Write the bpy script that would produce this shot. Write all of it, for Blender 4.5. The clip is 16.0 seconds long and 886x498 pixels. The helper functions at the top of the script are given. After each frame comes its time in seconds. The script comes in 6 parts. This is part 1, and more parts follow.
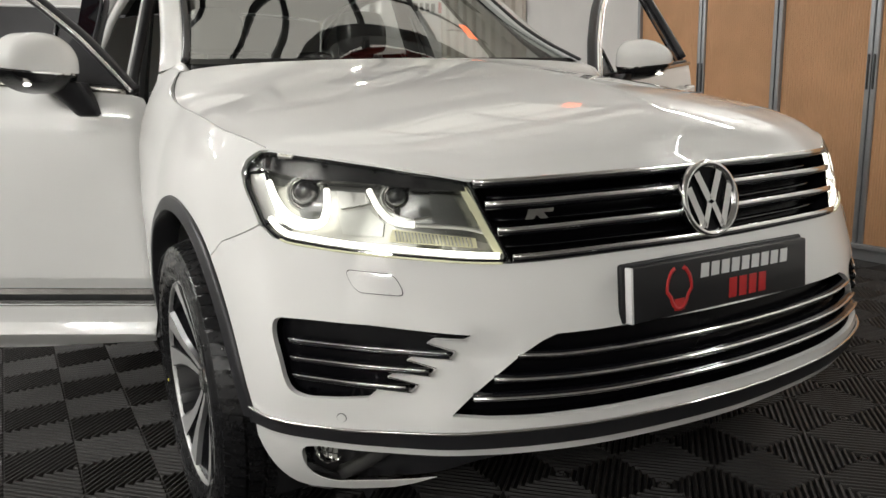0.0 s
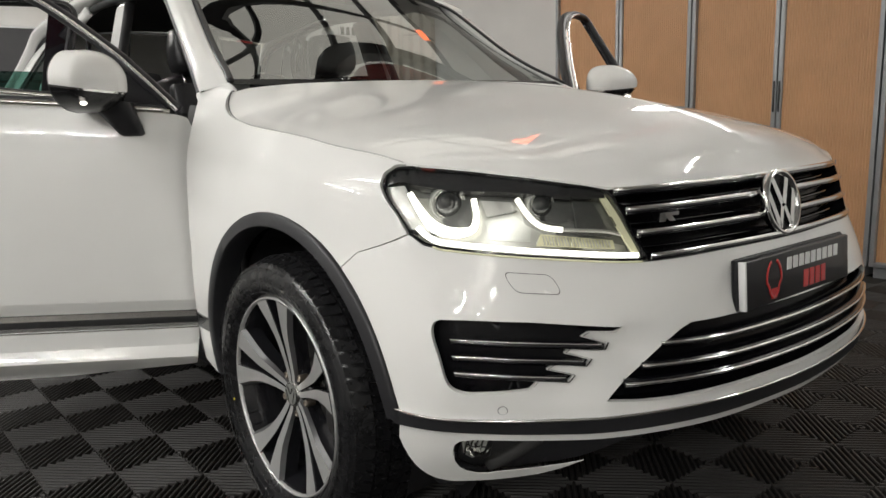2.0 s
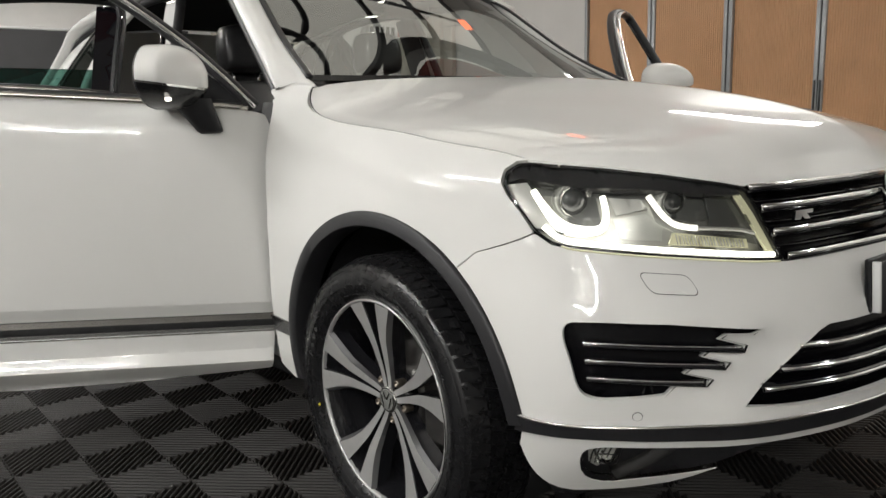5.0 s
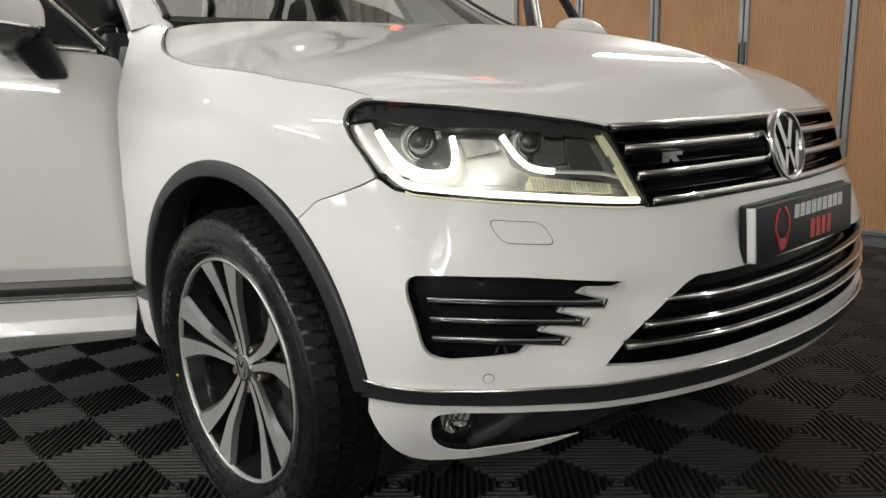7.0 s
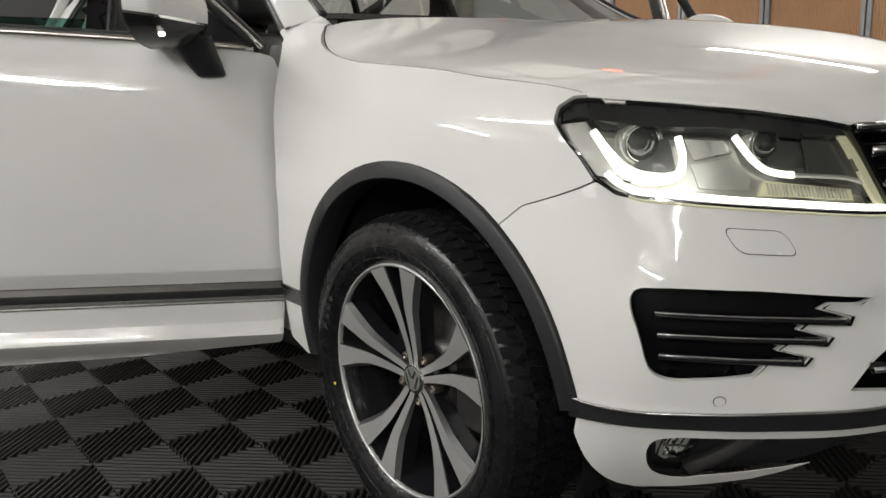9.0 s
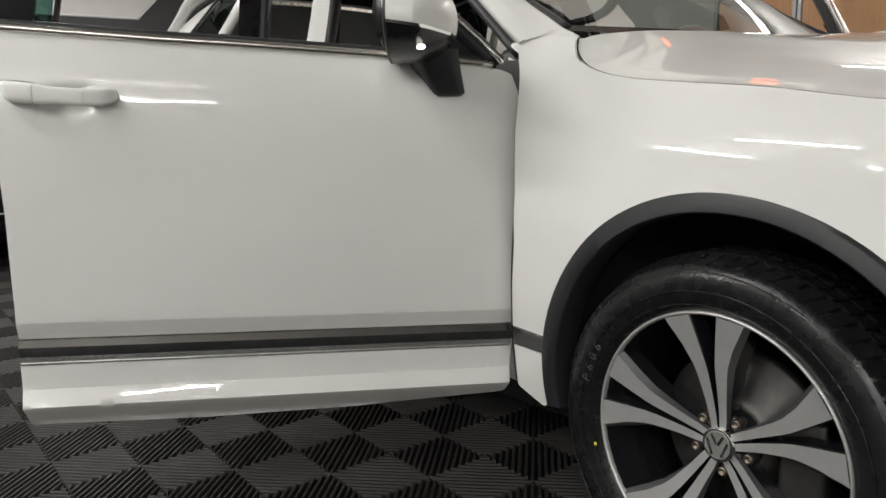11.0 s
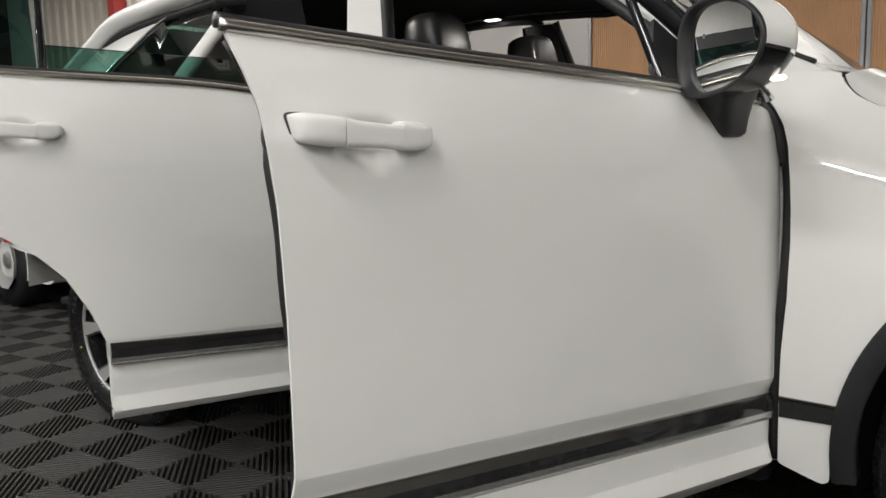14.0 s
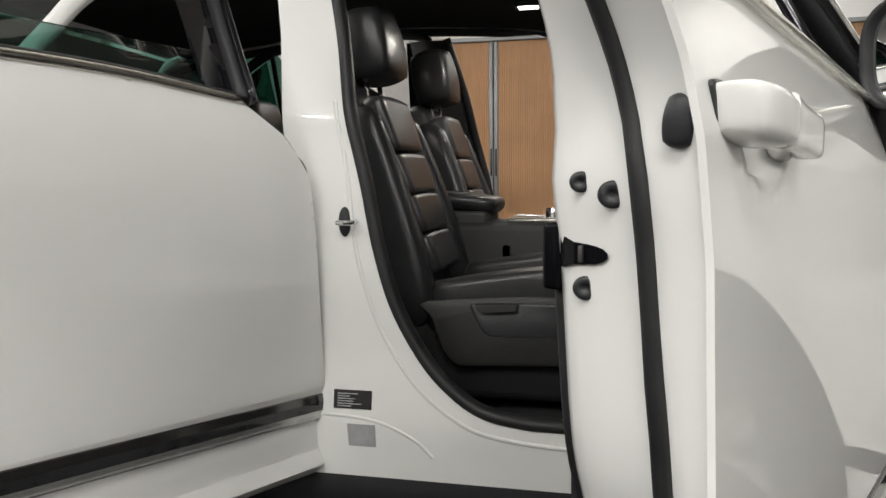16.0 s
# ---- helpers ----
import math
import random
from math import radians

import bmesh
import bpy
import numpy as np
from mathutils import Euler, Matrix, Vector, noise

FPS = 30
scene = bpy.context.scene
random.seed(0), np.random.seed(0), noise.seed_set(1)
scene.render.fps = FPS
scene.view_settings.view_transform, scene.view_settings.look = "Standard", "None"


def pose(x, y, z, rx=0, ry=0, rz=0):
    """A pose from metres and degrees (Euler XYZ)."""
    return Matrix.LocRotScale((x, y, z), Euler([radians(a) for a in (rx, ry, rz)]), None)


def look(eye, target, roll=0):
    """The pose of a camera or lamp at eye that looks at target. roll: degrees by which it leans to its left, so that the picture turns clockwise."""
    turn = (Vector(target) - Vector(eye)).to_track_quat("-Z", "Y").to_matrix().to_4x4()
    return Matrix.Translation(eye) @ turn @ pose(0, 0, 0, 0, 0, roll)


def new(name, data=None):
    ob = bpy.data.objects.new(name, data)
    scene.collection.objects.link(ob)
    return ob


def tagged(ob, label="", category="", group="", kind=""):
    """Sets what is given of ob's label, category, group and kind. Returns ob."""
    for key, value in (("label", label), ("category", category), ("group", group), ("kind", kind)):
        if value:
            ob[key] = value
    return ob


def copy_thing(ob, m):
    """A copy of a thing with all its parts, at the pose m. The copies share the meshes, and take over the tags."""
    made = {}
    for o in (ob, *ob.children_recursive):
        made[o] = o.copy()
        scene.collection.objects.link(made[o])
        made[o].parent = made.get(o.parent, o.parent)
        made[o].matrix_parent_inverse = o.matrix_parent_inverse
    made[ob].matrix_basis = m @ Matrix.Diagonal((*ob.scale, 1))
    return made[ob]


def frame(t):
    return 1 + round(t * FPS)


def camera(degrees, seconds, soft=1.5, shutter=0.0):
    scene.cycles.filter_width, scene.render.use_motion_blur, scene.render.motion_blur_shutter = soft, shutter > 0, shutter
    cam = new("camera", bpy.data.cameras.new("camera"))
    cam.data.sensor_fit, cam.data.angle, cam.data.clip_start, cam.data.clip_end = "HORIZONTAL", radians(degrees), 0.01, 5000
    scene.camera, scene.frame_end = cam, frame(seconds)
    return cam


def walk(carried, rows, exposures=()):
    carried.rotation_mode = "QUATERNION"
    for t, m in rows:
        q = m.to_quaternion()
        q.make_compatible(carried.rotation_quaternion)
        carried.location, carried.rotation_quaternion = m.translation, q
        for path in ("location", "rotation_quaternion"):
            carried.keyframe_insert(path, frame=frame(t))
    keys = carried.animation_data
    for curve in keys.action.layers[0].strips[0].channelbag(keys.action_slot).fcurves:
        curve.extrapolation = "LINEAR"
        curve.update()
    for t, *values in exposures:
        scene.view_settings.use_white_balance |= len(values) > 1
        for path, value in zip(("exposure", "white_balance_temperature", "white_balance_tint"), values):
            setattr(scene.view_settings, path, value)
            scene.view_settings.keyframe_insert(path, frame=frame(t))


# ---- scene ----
cam = camera(60.0, 16.0)
PATH = [
    (0, (2.011, -1.272, 1.083), (0.3, -0.319, 0.676), -1.5),
    (0.5, (1.941, -1.438, 1.093), (0.282, -0.395, 0.692), -1.5),
    (1, (1.856, -1.602, 1.086), (0.25, -0.477, 0.692), -1.4),
    (1.5, (1.811, -1.715, 1.078), (0.253, -0.519, 0.701), -1.4),
    (2, (1.786, -1.831, 1.084), (0.27, -0.576, 0.728), -1.4),
    (2.5, (1.704, -1.925, 1.093), (0.213, -0.636, 0.753), -1.4),
    (3, (1.644, -1.978, 1.094), (0.154, -0.687, 0.759), -1.4),
    (3.5, (1.616, -2.01, 1.092), (0.094, -0.756, 0.759), -1.3),
    (6, (1.546, -1.962, 1.053), (0.088, -0.647, 0.673), -1.6),
    (6.5, (1.574, -1.846, 1.033), (0.154, -0.496, 0.633), -1.5),
    (7, (1.599, -1.734, 0.986), (0.174, -0.393, 0.572), -1.3),
    (7.5, (1.595, -1.689, 0.963), (0.15, -0.377, 0.525), -1.4),
    (8, (1.541, -1.733, 0.96), (0.061, -0.46, 0.523), -1.4),
    (8.5, (1.441, -1.809, 0.977), (-0.056, -0.554, 0.547), -1.4),
    (9, (1.332, -1.883, 0.982), (-0.186, -0.645, 0.577), -1.4),
    (9.5, (1.2, -1.978, 0.987), (-0.341, -0.759, 0.612), -1.2),
    (10, (1.068, -2.038, 0.993), (-0.497, -0.845, 0.634), -1.2),
    (12.5, (0.326, -2.419, 0.995), (-1.115, -1.065, 0.695), -1.4),
    (13, (0.143, -2.49, 1.019), (-1.176, -1.014, 0.732), -1.4),
    (13.5, (-0.06, -2.587, 1.028), (-1.268, -1.016, 0.753), -1.5),
    (14, (-0.269, -2.659, 1.021), (-1.359, -1.003, 0.761), -1.5),
    (14.5, (-0.463, -2.655, 1.019), (-1.416, -0.913, 0.775), -1.5),
    (15, (-0.661, -2.641, 1.021), (-1.437, -0.812, 0.793), -1.6),
    (15.5, (-0.892, -2.597, 1.019), (-1.522, -0.711, 0.807), -1.3),
    (16, (-1.064, -2.493, 1.005), (-1.534, -0.558, 0.822), -0.6),
]
walk(cam, [(t, look(eye, target, roll)) for t, eye, target, roll in PATH],
     [(0, .24), (2, .10), (3.5, .05), (7, .09), (10, -.12), (12.5, -.06), (14, -.05), (15, -.10), (15.5, -.10), (16, .06)])

# ---- light ----
world = bpy.data.worlds.new("hall_world")
scene.world = world
world.use_nodes = True
world.node_tree.nodes["Background"].inputs[0].default_value = (0.9, 0.95, 1.0, 1)
world.node_tree.nodes["Background"].inputs[1].default_value = 0.05
scene.view_settings.exposure = 0.0


def tube_lamp(x, y, z, length, turn, watts):
    """A ceiling batten: white tray with a bright diffuser and the lamp that it holds."""
    lamp = bpy.data.lights.new("batten_light", "AREA")
    lamp.shape, lamp.size, lamp.size_y, lamp.energy = "RECTANGLE", length, 0.09, watts
    lamp.color = (1.0, 0.985, 0.955)
    ob = new("batten_light", lamp)
    ob.matrix_world = pose(x, y, z - 0.075, 0, 0, turn)
    # added upward fill lamp; brightens the ceiling that the windscreen reflects
    up = bpy.data.lights.new("ceiling_fill_light", "AREA")
    up.shape, up.size, up.size_y, up.energy = "RECTANGLE", length, 0.10, watts * 0.30
    up.color = (1.0, 0.985, 0.955)
    new("ceiling_fill_light", up).matrix_world = pose(x, y, z + 0.05, 180, 0, turn)
    return ob


# place, turn, watts and drop of each batten; most are unseen, added for brightness
BATTENS = [(-6.2, -3.2, 90, 112, .35), (-9.6, 0.4, 90, 70, .35), (-3.4, -5.4, -37, 132, .35), (-0.85, 3.35, 0, 22, .88), (-7.6, 2.9, 0, 40, .35), (0.6, -5.8, 0, 110, .35),
           (2.6, 2.9, 0, 40, .35), (4.4, -4.8, 45, 130, .35), (5.2, -7.2, 36, 150, .35), (-1.2, -3.7, 0, 75, .35), (-4.8, -1.2, 0, 60, .35)]
CEIL = 3.9
for bx, by, bt, bw, drop in BATTENS:
    tube_lamp(bx, by, CEIL - drop, 1.8, bt, bw * 0.90)


# ---- materials ----
def mat(name, color, rough=0.5, metal=0.0, coat=0.0, vary=0.0, scale=20.0, bump=0.0, bscale=120.0, emit=None, power=0.0,
        glass=False, ior=1.45, rvary=0.0, tint=None):
    m = bpy.data.materials.new(name)
    m.use_nodes = True
    nt = m.node_tree
    b = nt.nodes["Principled BSDF"]
    b.inputs["Base Color"].default_value = (*color, 1)
    b.inputs["Roughness"].default_value = rough
    b.inputs["Metallic"].default_value = metal
    b.inputs["Coat Weight"].default_value = coat
    b.inputs["Coat Roughness"].default_value = 0.02
    b.inputs["IOR"].default_value = ior
    if glass:
        b.inputs["Transmission Weight"].default_value = 1.0
    if emit:
        b.inputs["Emission Color"].default_value = (*emit, 1)
        b.inputs["Emission Strength"].default_value = power
    tc = nt.nodes.new("ShaderNodeTexCoord")
    if vary:
        n = nt.nodes.new("ShaderNodeTexNoise")
        n.inputs["Scale"].default_value, n.inputs["Detail"].default_value = scale, 6
        big = nt.nodes.new("ShaderNodeTexNoise")
        big.inputs["Scale"].default_value, big.inputs["Detail"].default_value = scale * 0.13, 3
        nt.links.new(tc.outputs["Object"], n.inputs["Vector"])
        nt.links.new(tc.outputs["Object"], big.inputs["Vector"])
        add = nt.nodes.new("ShaderNodeMath")
        add.operation = "ADD"
        nt.links.new(n.outputs[0], add.inputs[0])
        nt.links.new(big.outputs[0], add.inputs[1])
        mr = nt.nodes.new("ShaderNodeMapRange")
        mr.inputs[1].default_value, mr.inputs[2].default_value = 0.6, 1.4
        mr.inputs[3].default_value, mr.inputs[4].default_value = 1 - vary, 1 + vary
        nt.links.new(add.outputs[0], mr.inputs[0])
        mx = nt.nodes.new("ShaderNodeVectorMath")
        mx.operation = "SCALE"
        mx.inputs[0].default_value = color
        nt.links.new(mr.outputs[0], mx.inputs["Scale"])
        nt.links.new(mx.outputs[0], b.inputs["Base Color"])
        if rvary:
            rr = nt.nodes.new("ShaderNodeMapRange")
            rr.inputs[1].default_value, rr.inputs[2].default_value = 0.7, 1.3
            rr.inputs[3].default_value, rr.inputs[4].default_value = max(0.02, rough - rvary), min(1, rough + rvary)
            nt.links.new(add.outputs[0], rr.inputs[0])
            nt.links.new(rr.outputs[0], b.inputs["Roughness"])
    if bump:
        n2 = nt.nodes.new("ShaderNodeTexNoise")
        n2.inputs["Scale"].default_value, n2.inputs["Detail"].default_value = bscale, 4
        nt.links.new(tc.outputs["Object"], n2.inputs["Vector"])
        bp = nt.nodes.new("ShaderNodeBump")
        bp.inputs["Strength"].default_value, bp.inputs["Distance"].default_value = bump, 0.002
        nt.links.new(n2.outputs[0], bp.inputs["Height"])
        nt.links.new(bp.outputs[0], b.inputs["Normal"])
    return m


def clear(name, tint, ior=1.5):
    """Thin clear sheet: see-through with a mirror gloss that grows at grazing angles."""
    m = bpy.data.materials.new(name)
    m.use_nodes = True
    nt = m.node_tree
    nt.nodes.remove(nt.nodes["Principled BSDF"])
    tr, gl, mx, fr = (nt.nodes.new(k) for k in ("ShaderNodeBsdfTransparent", "ShaderNodeBsdfGlossy", "ShaderNodeMixShader", "ShaderNodeFresnel"))
    tr.inputs[0].default_value = (*tint, 1)
    gl.inputs["Roughness"].default_value = 0.0
    fr.inputs[0].default_value = ior
    nt.links.new(fr.outputs[0], mx.inputs[0])
    nt.links.new(tr.outputs[0], mx.inputs[1])
    nt.links.new(gl.outputs[0], mx.inputs[2])
    nt.links.new(mx.outputs[0], nt.nodes["Material Output"].inputs[0])
    return m


PAINT = mat("white_paint", (0.80, 0.80, 0.775), 0.6, 0, 1.0, 0.012, 6)
PAINT.node_tree.nodes["Principled BSDF"].inputs["Specular IOR Level"].default_value = 0.15
BLACK = mat("gloss_black", (0.006, 0.006, 0.008), 0.08, 0, 0.6)
VENTBLACK = mat("vent_black", (0.004, 0.004, 0.005), 0.25)
VENTBLACK.node_tree.nodes["Principled BSDF"].inputs["Specular IOR Level"].default_value = 0.12
STRIP = mat("brushed_strip", (0.05, 0.05, 0.052), 0.13, 0.5, 0.5, 0.25, 45, 0.04, 160, rvary=0.05)
STRIPCHROME = mat("polished_strip", (0.66, 0.66, 0.64), 0.25, 0.75, 0, 0.10, 30)
# Chrome whose colour is darkened to stand for the dark hall mirrored in it.
DARKENEDCHROME = mat("chrome_reflecting_dark", (0.16, 0.155, 0.15), 0.14, 0.9, 0, 0.10, 30)
HOUSING = mat("satin_black", (0.014, 0.014, 0.015), 0.24, 0, 0, 0.1, 60)
TRIM = mat("black_trim", (0.022, 0.022, 0.024), 0.42, 0, 0, 0.15, 60, 0.15, 400)
RUBBER = mat("rubber", (0.016, 0.016, 0.017), 0.5, 0, 0, 0.25, 40, 0.25, 200, rvary=0.12)
TYRE = mat("tyre_rubber", (0.012, 0.012, 0.013), 0.28, 0, 0, 0.25, 40, 0.2, 200, rvary=0.10)
LETTER = mat("tyre_lettering", (0.06, 0.06, 0.06), 0.5)
DARK = mat("under_dark", (0.008, 0.008, 0.009), 0.8, 0, 0, 0.3, 30)
CHROME = mat("chrome", (0.86, 0.86, 0.85), 0.07, 1.0)
SATIN = mat("satin_metal", (0.62, 0.60, 0.55), 0.25, 1.0)
ALLOY = mat("machined_alloy", (0.60, 0.60, 0.59), 0.40, 0.62, 0.4, 0.06, 90, 0.03, 300)
SPOKESIDE = mat("spoke_side_grey", (0.16, 0.16, 0.162), 0.32, 0.6, 0.4, 0.08, 60)
BOLT = mat("wheel_bolt_steel", (0.20, 0.17, 0.14), 0.4, 0.9, 0, 0.2, 200)
RIMBLACK = mat("rim_black", (0.012, 0.012, 0.014), 0.18, 0.0, 0.8)
STEEL = mat("brake_steel", (0.13, 0.125, 0.12), 0.45, 0.9, 0, 0.2, 40)
GLASS = clear("window_glass", (0.50, 0.54, 0.52), 2.7)
TINT = clear("green_tinted_glass", (0.10, 0.23, 0.19), 1.6)
LENS = clear("headlamp_lens", (0.96, 0.965, 0.95), 1.22)
MIRROR = mat("mirror_silver", (0.85, 0.87, 0.87), 0.0, 1.0)
REFLECTOR = mat("lamp_reflector", (0.36, 0.36, 0.335), 0.30, 0.6, 0, 0.08, 50)
# Slight glow of its own stands for LED light caught in the lens edges.
EDGEGLOW = mat("lens_edge_glow", (0.50, 0.49, 0.32), 0.2, 0.0, 0.6, emit=(1.0, 0.96, 0.66), power=0.2)
BULB = mat("bulb_glass", (0.035, 0.036, 0.038), 0.06, 0.2, 0.8)
LED = mat("led_light", (1, 1, 1), 0.4, emit=(1.0, 0.97, 0.86), power=3.0)
PUDDLE = mat("puddle_light", (1, 1, 1), 0.4, emit=(1.0, 0.93, 0.82), power=6)
READING = mat("reading_lens", (1, 1, 1), 0.4, emit=(1.0, 0.95, 0.86), power=5)
ORANGE = mat("orange_sign", (0.8, 0.15, 0.02), 0.5, emit=(1.0, 0.16, 0.05), power=5)
LEDSOFT = mat("led_guide", (1, 1, 1), 0.4, emit=(1.0, 0.97, 0.86), power=1.2)
TURN = mat("turn_lens", (0.62, 0.60, 0.42), 0.25, 0, 0.5, 0.1, 60)
LAMPGREY = mat("lamp_bezel", (0.34, 0.345, 0.33), 0.26, 0.5, 0, 0.1, 50)
BROW = mat("lamp_brow_black", (0.03, 0.03, 0.032), 0.22, 0, 0.6)
MARKER = mat("side_marker_clear", (0.55, 0.55, 0.53), 0.30, 0.3, 0.5, 0.06, 80)
CHAMBER = mat("lamp_chamber", (0.10, 0.102, 0.10), 0.28, 0.4, 0.3, 0.1, 40)
BEZEL = mat("lamp_plate", (0.42, 0.425, 0.40), 0.28, 0.5, 0, 0.08, 50)
# Pad leather, its colour lightened for the sheen of light on the pads.
PADLEATHER = mat("sheen_black_leather", (0.030, 0.030, 0.031), 0.30, 0, 0, 0.2, 60, 0.2, 260)
LEATHER = mat("black_leather", (0.022, 0.022, 0.023), 0.30, 0, 0, 0.2, 60, 0.3, 260)
PLASTIC = mat("grey_plastic", (0.0341, 0.0336, 0.0330), 0.55, 0, 0, 0.12, 80, 0.25, 500)
CARPET = mat("carpet", (0.015, 0.015, 0.016), 0.95, 0, 0, 0.3, 300, 0.6, 600)
HEADLINER = mat("headliner", (0.02, 0.02, 0.021), 0.9, 0, 0, 0.15, 200)
WALL = mat("painted_wall", (0.76, 0.745, 0.72), 0.75, 0, 0, 0.06, 3, 0.3, 60)
HALLWALL = mat("hall_wall", (0.44, 0.43, 0.41), 0.75, 0, 0, 0.08, 3, 0.3, 60)
WALLGREY = mat("grey_dado", (0.06, 0.06, 0.062), 0.6, 0, 0, 0.1, 4, 0.2, 60)
CLADDING = mat("cladding_sheet", (0.50, 0.46, 0.40), 0.55, 0, 0, 0.07, 3)
ROOFGLOW = mat("roof_glow", (0.85, 0.84, 0.76), 0.5, emit=(1.0, 0.97, 0.86), power=0.85)
CEILING = mat("ceiling_sheet", (0.72, 0.71, 0.68), 0.7, 0, 0, 0.08, 2)
BEAM = mat("dark_beam", (0.05, 0.05, 0.055), 0.6, 0, 0, 0.1, 8)
REDBEAM = mat("red_beam", (0.30, 0.03, 0.025), 0.5, 0, 0, 0.1, 8)
TILEMAT = mat("floor_tile_plastic", (0.034, 0.032, 0.0305), 0.44, 0, 0, 0.3, 12, 0.2, 300, rvary=0.1)
TILEMAT.node_tree.nodes["Principled BSDF"].inputs["Specular IOR Level"].default_value = 0.22
TILEBASE = mat("floor_base", (0.004, 0.004, 0.004), 0.7, 0, 0, 0.2, 12)
WOOD = mat("beech_tambour", (0.66, 0.385, 0.205), 0.40, 0, 0, 0.12, 5, 0.1, 80)
ALUM = mat("grey_aluminium", (0.36, 0.37, 0.38), 0.42, 0.5, 0, 0.08, 20)
WHITE_LIGHT = mat("diffuser", (1, 1, 1), 0.5, emit=(1.0, 0.97, 0.92), power=6)
RED = mat("red_print", (0.55, 0.03, 0.03), 0.35, 0, 0.5)
PRINTWHITE = mat("white_print", (0.80, 0.80, 0.79), 0.35, 0, 0.5)
PLATEBLACK = mat("plate_black", (0.02, 0.02, 0.021), 0.45, 0, 0.15)
STICKER = mat("silver_sticker", (0.45, 0.45, 0.46), 0.4, 0.3, 0, 0.15, 80)
YELLOW = mat("yellow_dot", (0.7, 0.6, 0.05), 0.6)


# ---- building helpers ----
def link(name, bm, material, parent=None, label="", smooth=True, m=None):
    me = bpy.data.meshes.new(name)
    bm.to_mesh(me)
    bm.free()
    if smooth:
        me.polygons.foreach_set("use_smooth", [True] * len(me.polygons))
    me.materials.append(material)
    ob = new(name, me)
    if parent:
        ob.parent = parent
    if m is not None:
        ob.matrix_local = m
    if label:
        tagged(ob, label)
    return ob


def part(name, bm, material, parent, label="", smooth=True, m=None):
    return link(name, bm, material, parent, label, smooth, m)


def thing(name, label, category, m=None, group="", kind=""):
    ob = new(name)
    ob.empty_display_size = 0.1
    if m is not None:
        ob.matrix_world = m
    return tagged(ob, label, category, group, kind)


def box(x0, x1, y0, y1, z0, z1, bevel=0.0, seg=2, bm=None):
    b = bmesh.new() if bm is None else bm
    r = bmesh.ops.create_cube(b, size=1, matrix=Matrix.Translation(((x0 + x1) / 2, (y0 + y1) / 2, (z0 + z1) / 2))
                              @ Matrix.Diagonal((x1 - x0, y1 - y0, z1 - z0, 1)))
    if bevel:
        es = list({e for v in r["verts"] for e in v.link_edges})
        bmesh.ops.bevel(b, geom=es, offset=bevel, segments=seg, affect="EDGES", profile=0.5)
    return b


def sharpen(bm, angle=35):
    for e in bm.edges:
        if len(e.link_faces) == 2 and e.calc_face_angle(0) > radians(angle):
            e.smooth = False
    return bm


def spline(pts, n):
    """Catmull-Rom through points, n pieces between neighbours."""
    p = np.array(pts, float)
    return cr(p, np.linspace(0, len(p) - 1, (len(p) - 1) * n + 1))


def cr(p, t):
    n = len(p)
    t = np.clip(t, 0, n - 1 - 1e-9)
    i = t.astype(int)
    f = (t - i)[:, None]
    at = lambda j: p[np.clip(j, 0, n - 1)]
    a, b, c, d = at(i - 1), at(i), at(i + 1), at(i + 2)
    a = np.where((i == 0)[:, None], 2 * b - c, a)
    d = np.where((i >= n - 2)[:, None], 2 * c - b, d)
    return 0.5 * (2 * b + (c - a) * f + (2 * a - 5 * b + 4 * c - d) * f * f + (3 * b - a - 3 * c + d) * f ** 3)


def sweep(path, profile, up=(0, 0, 1), closed=False, taper=None, caps=True, bm=None):
    """A closed profile of (across, up) carried along a path of points."""
    b = bmesh.new() if bm is None else bm
    P = [Vector(p) for p in path]
    rings = []
    n = len(P)
    for i, p in enumerate(P):
        if closed:
            d = P[(i + 1) % n] - P[i - 1]
        else:
            d = P[min(i + 1, n - 1)] - P[max(i - 1, 0)]
        d.normalize()
        side = d.cross(Vector(up)).normalized()
        top = side.cross(d).normalized()
        k = taper(i / max(1, n - 1)) if taper else 1.0
        rings.append([b.verts.new(p + side * (u * k) + top * (v * k)) for u, v in profile])
    m = len(profile)
    for i in range(n if closed else n - 1):
        r, s = rings[i], rings[(i + 1) % n]
        for j in range(m):
            b.faces.new((r[j], r[(j + 1) % m], s[(j + 1) % m], s[j]))
    if caps and not closed:
        b.faces.new(rings[0][::-1])
        b.faces.new(rings[-1])
    bmesh.ops.recalc_face_normals(b, faces=b.faces)
    return b


def oval(a, c, n=10, p=2.6):
    """Rounded-rectangle profile with half sizes a and c."""
    out = []
    for i in range(n):
        t = 2 * math.pi * (i + 0.5) / n
        x, y = math.cos(t), math.sin(t)
        k = (abs(x) ** p + abs(y) ** p) ** (-1 / p)
        out.append((a * x * k, c * y * k))
    return out


def lathe(profile, n=48, axis="y", bm=None):
    """Turns (radius, along) about the axis."""
    b = bmesh.new() if bm is None else bm
    rings = []
    for i in range(n):
        t = 2 * math.pi * i / n
        rings.append([b.verts.new((r * math.cos(t), h, r * math.sin(t)) if axis == "y" else (r * math.cos(t), r * math.sin(t), h)) for r, h in profile])
    for i in range(n):
        r, s = rings[i], rings[(i + 1) % n]
        for j in range(len(profile) - 1):
            b.faces.new((r[j], r[j + 1], s[j + 1], s[j]))
    bmesh.ops.remove_doubles(b, verts=b.verts, dist=1e-5)
    bmesh.ops.recalc_face_normals(b, faces=b.faces)
    return b


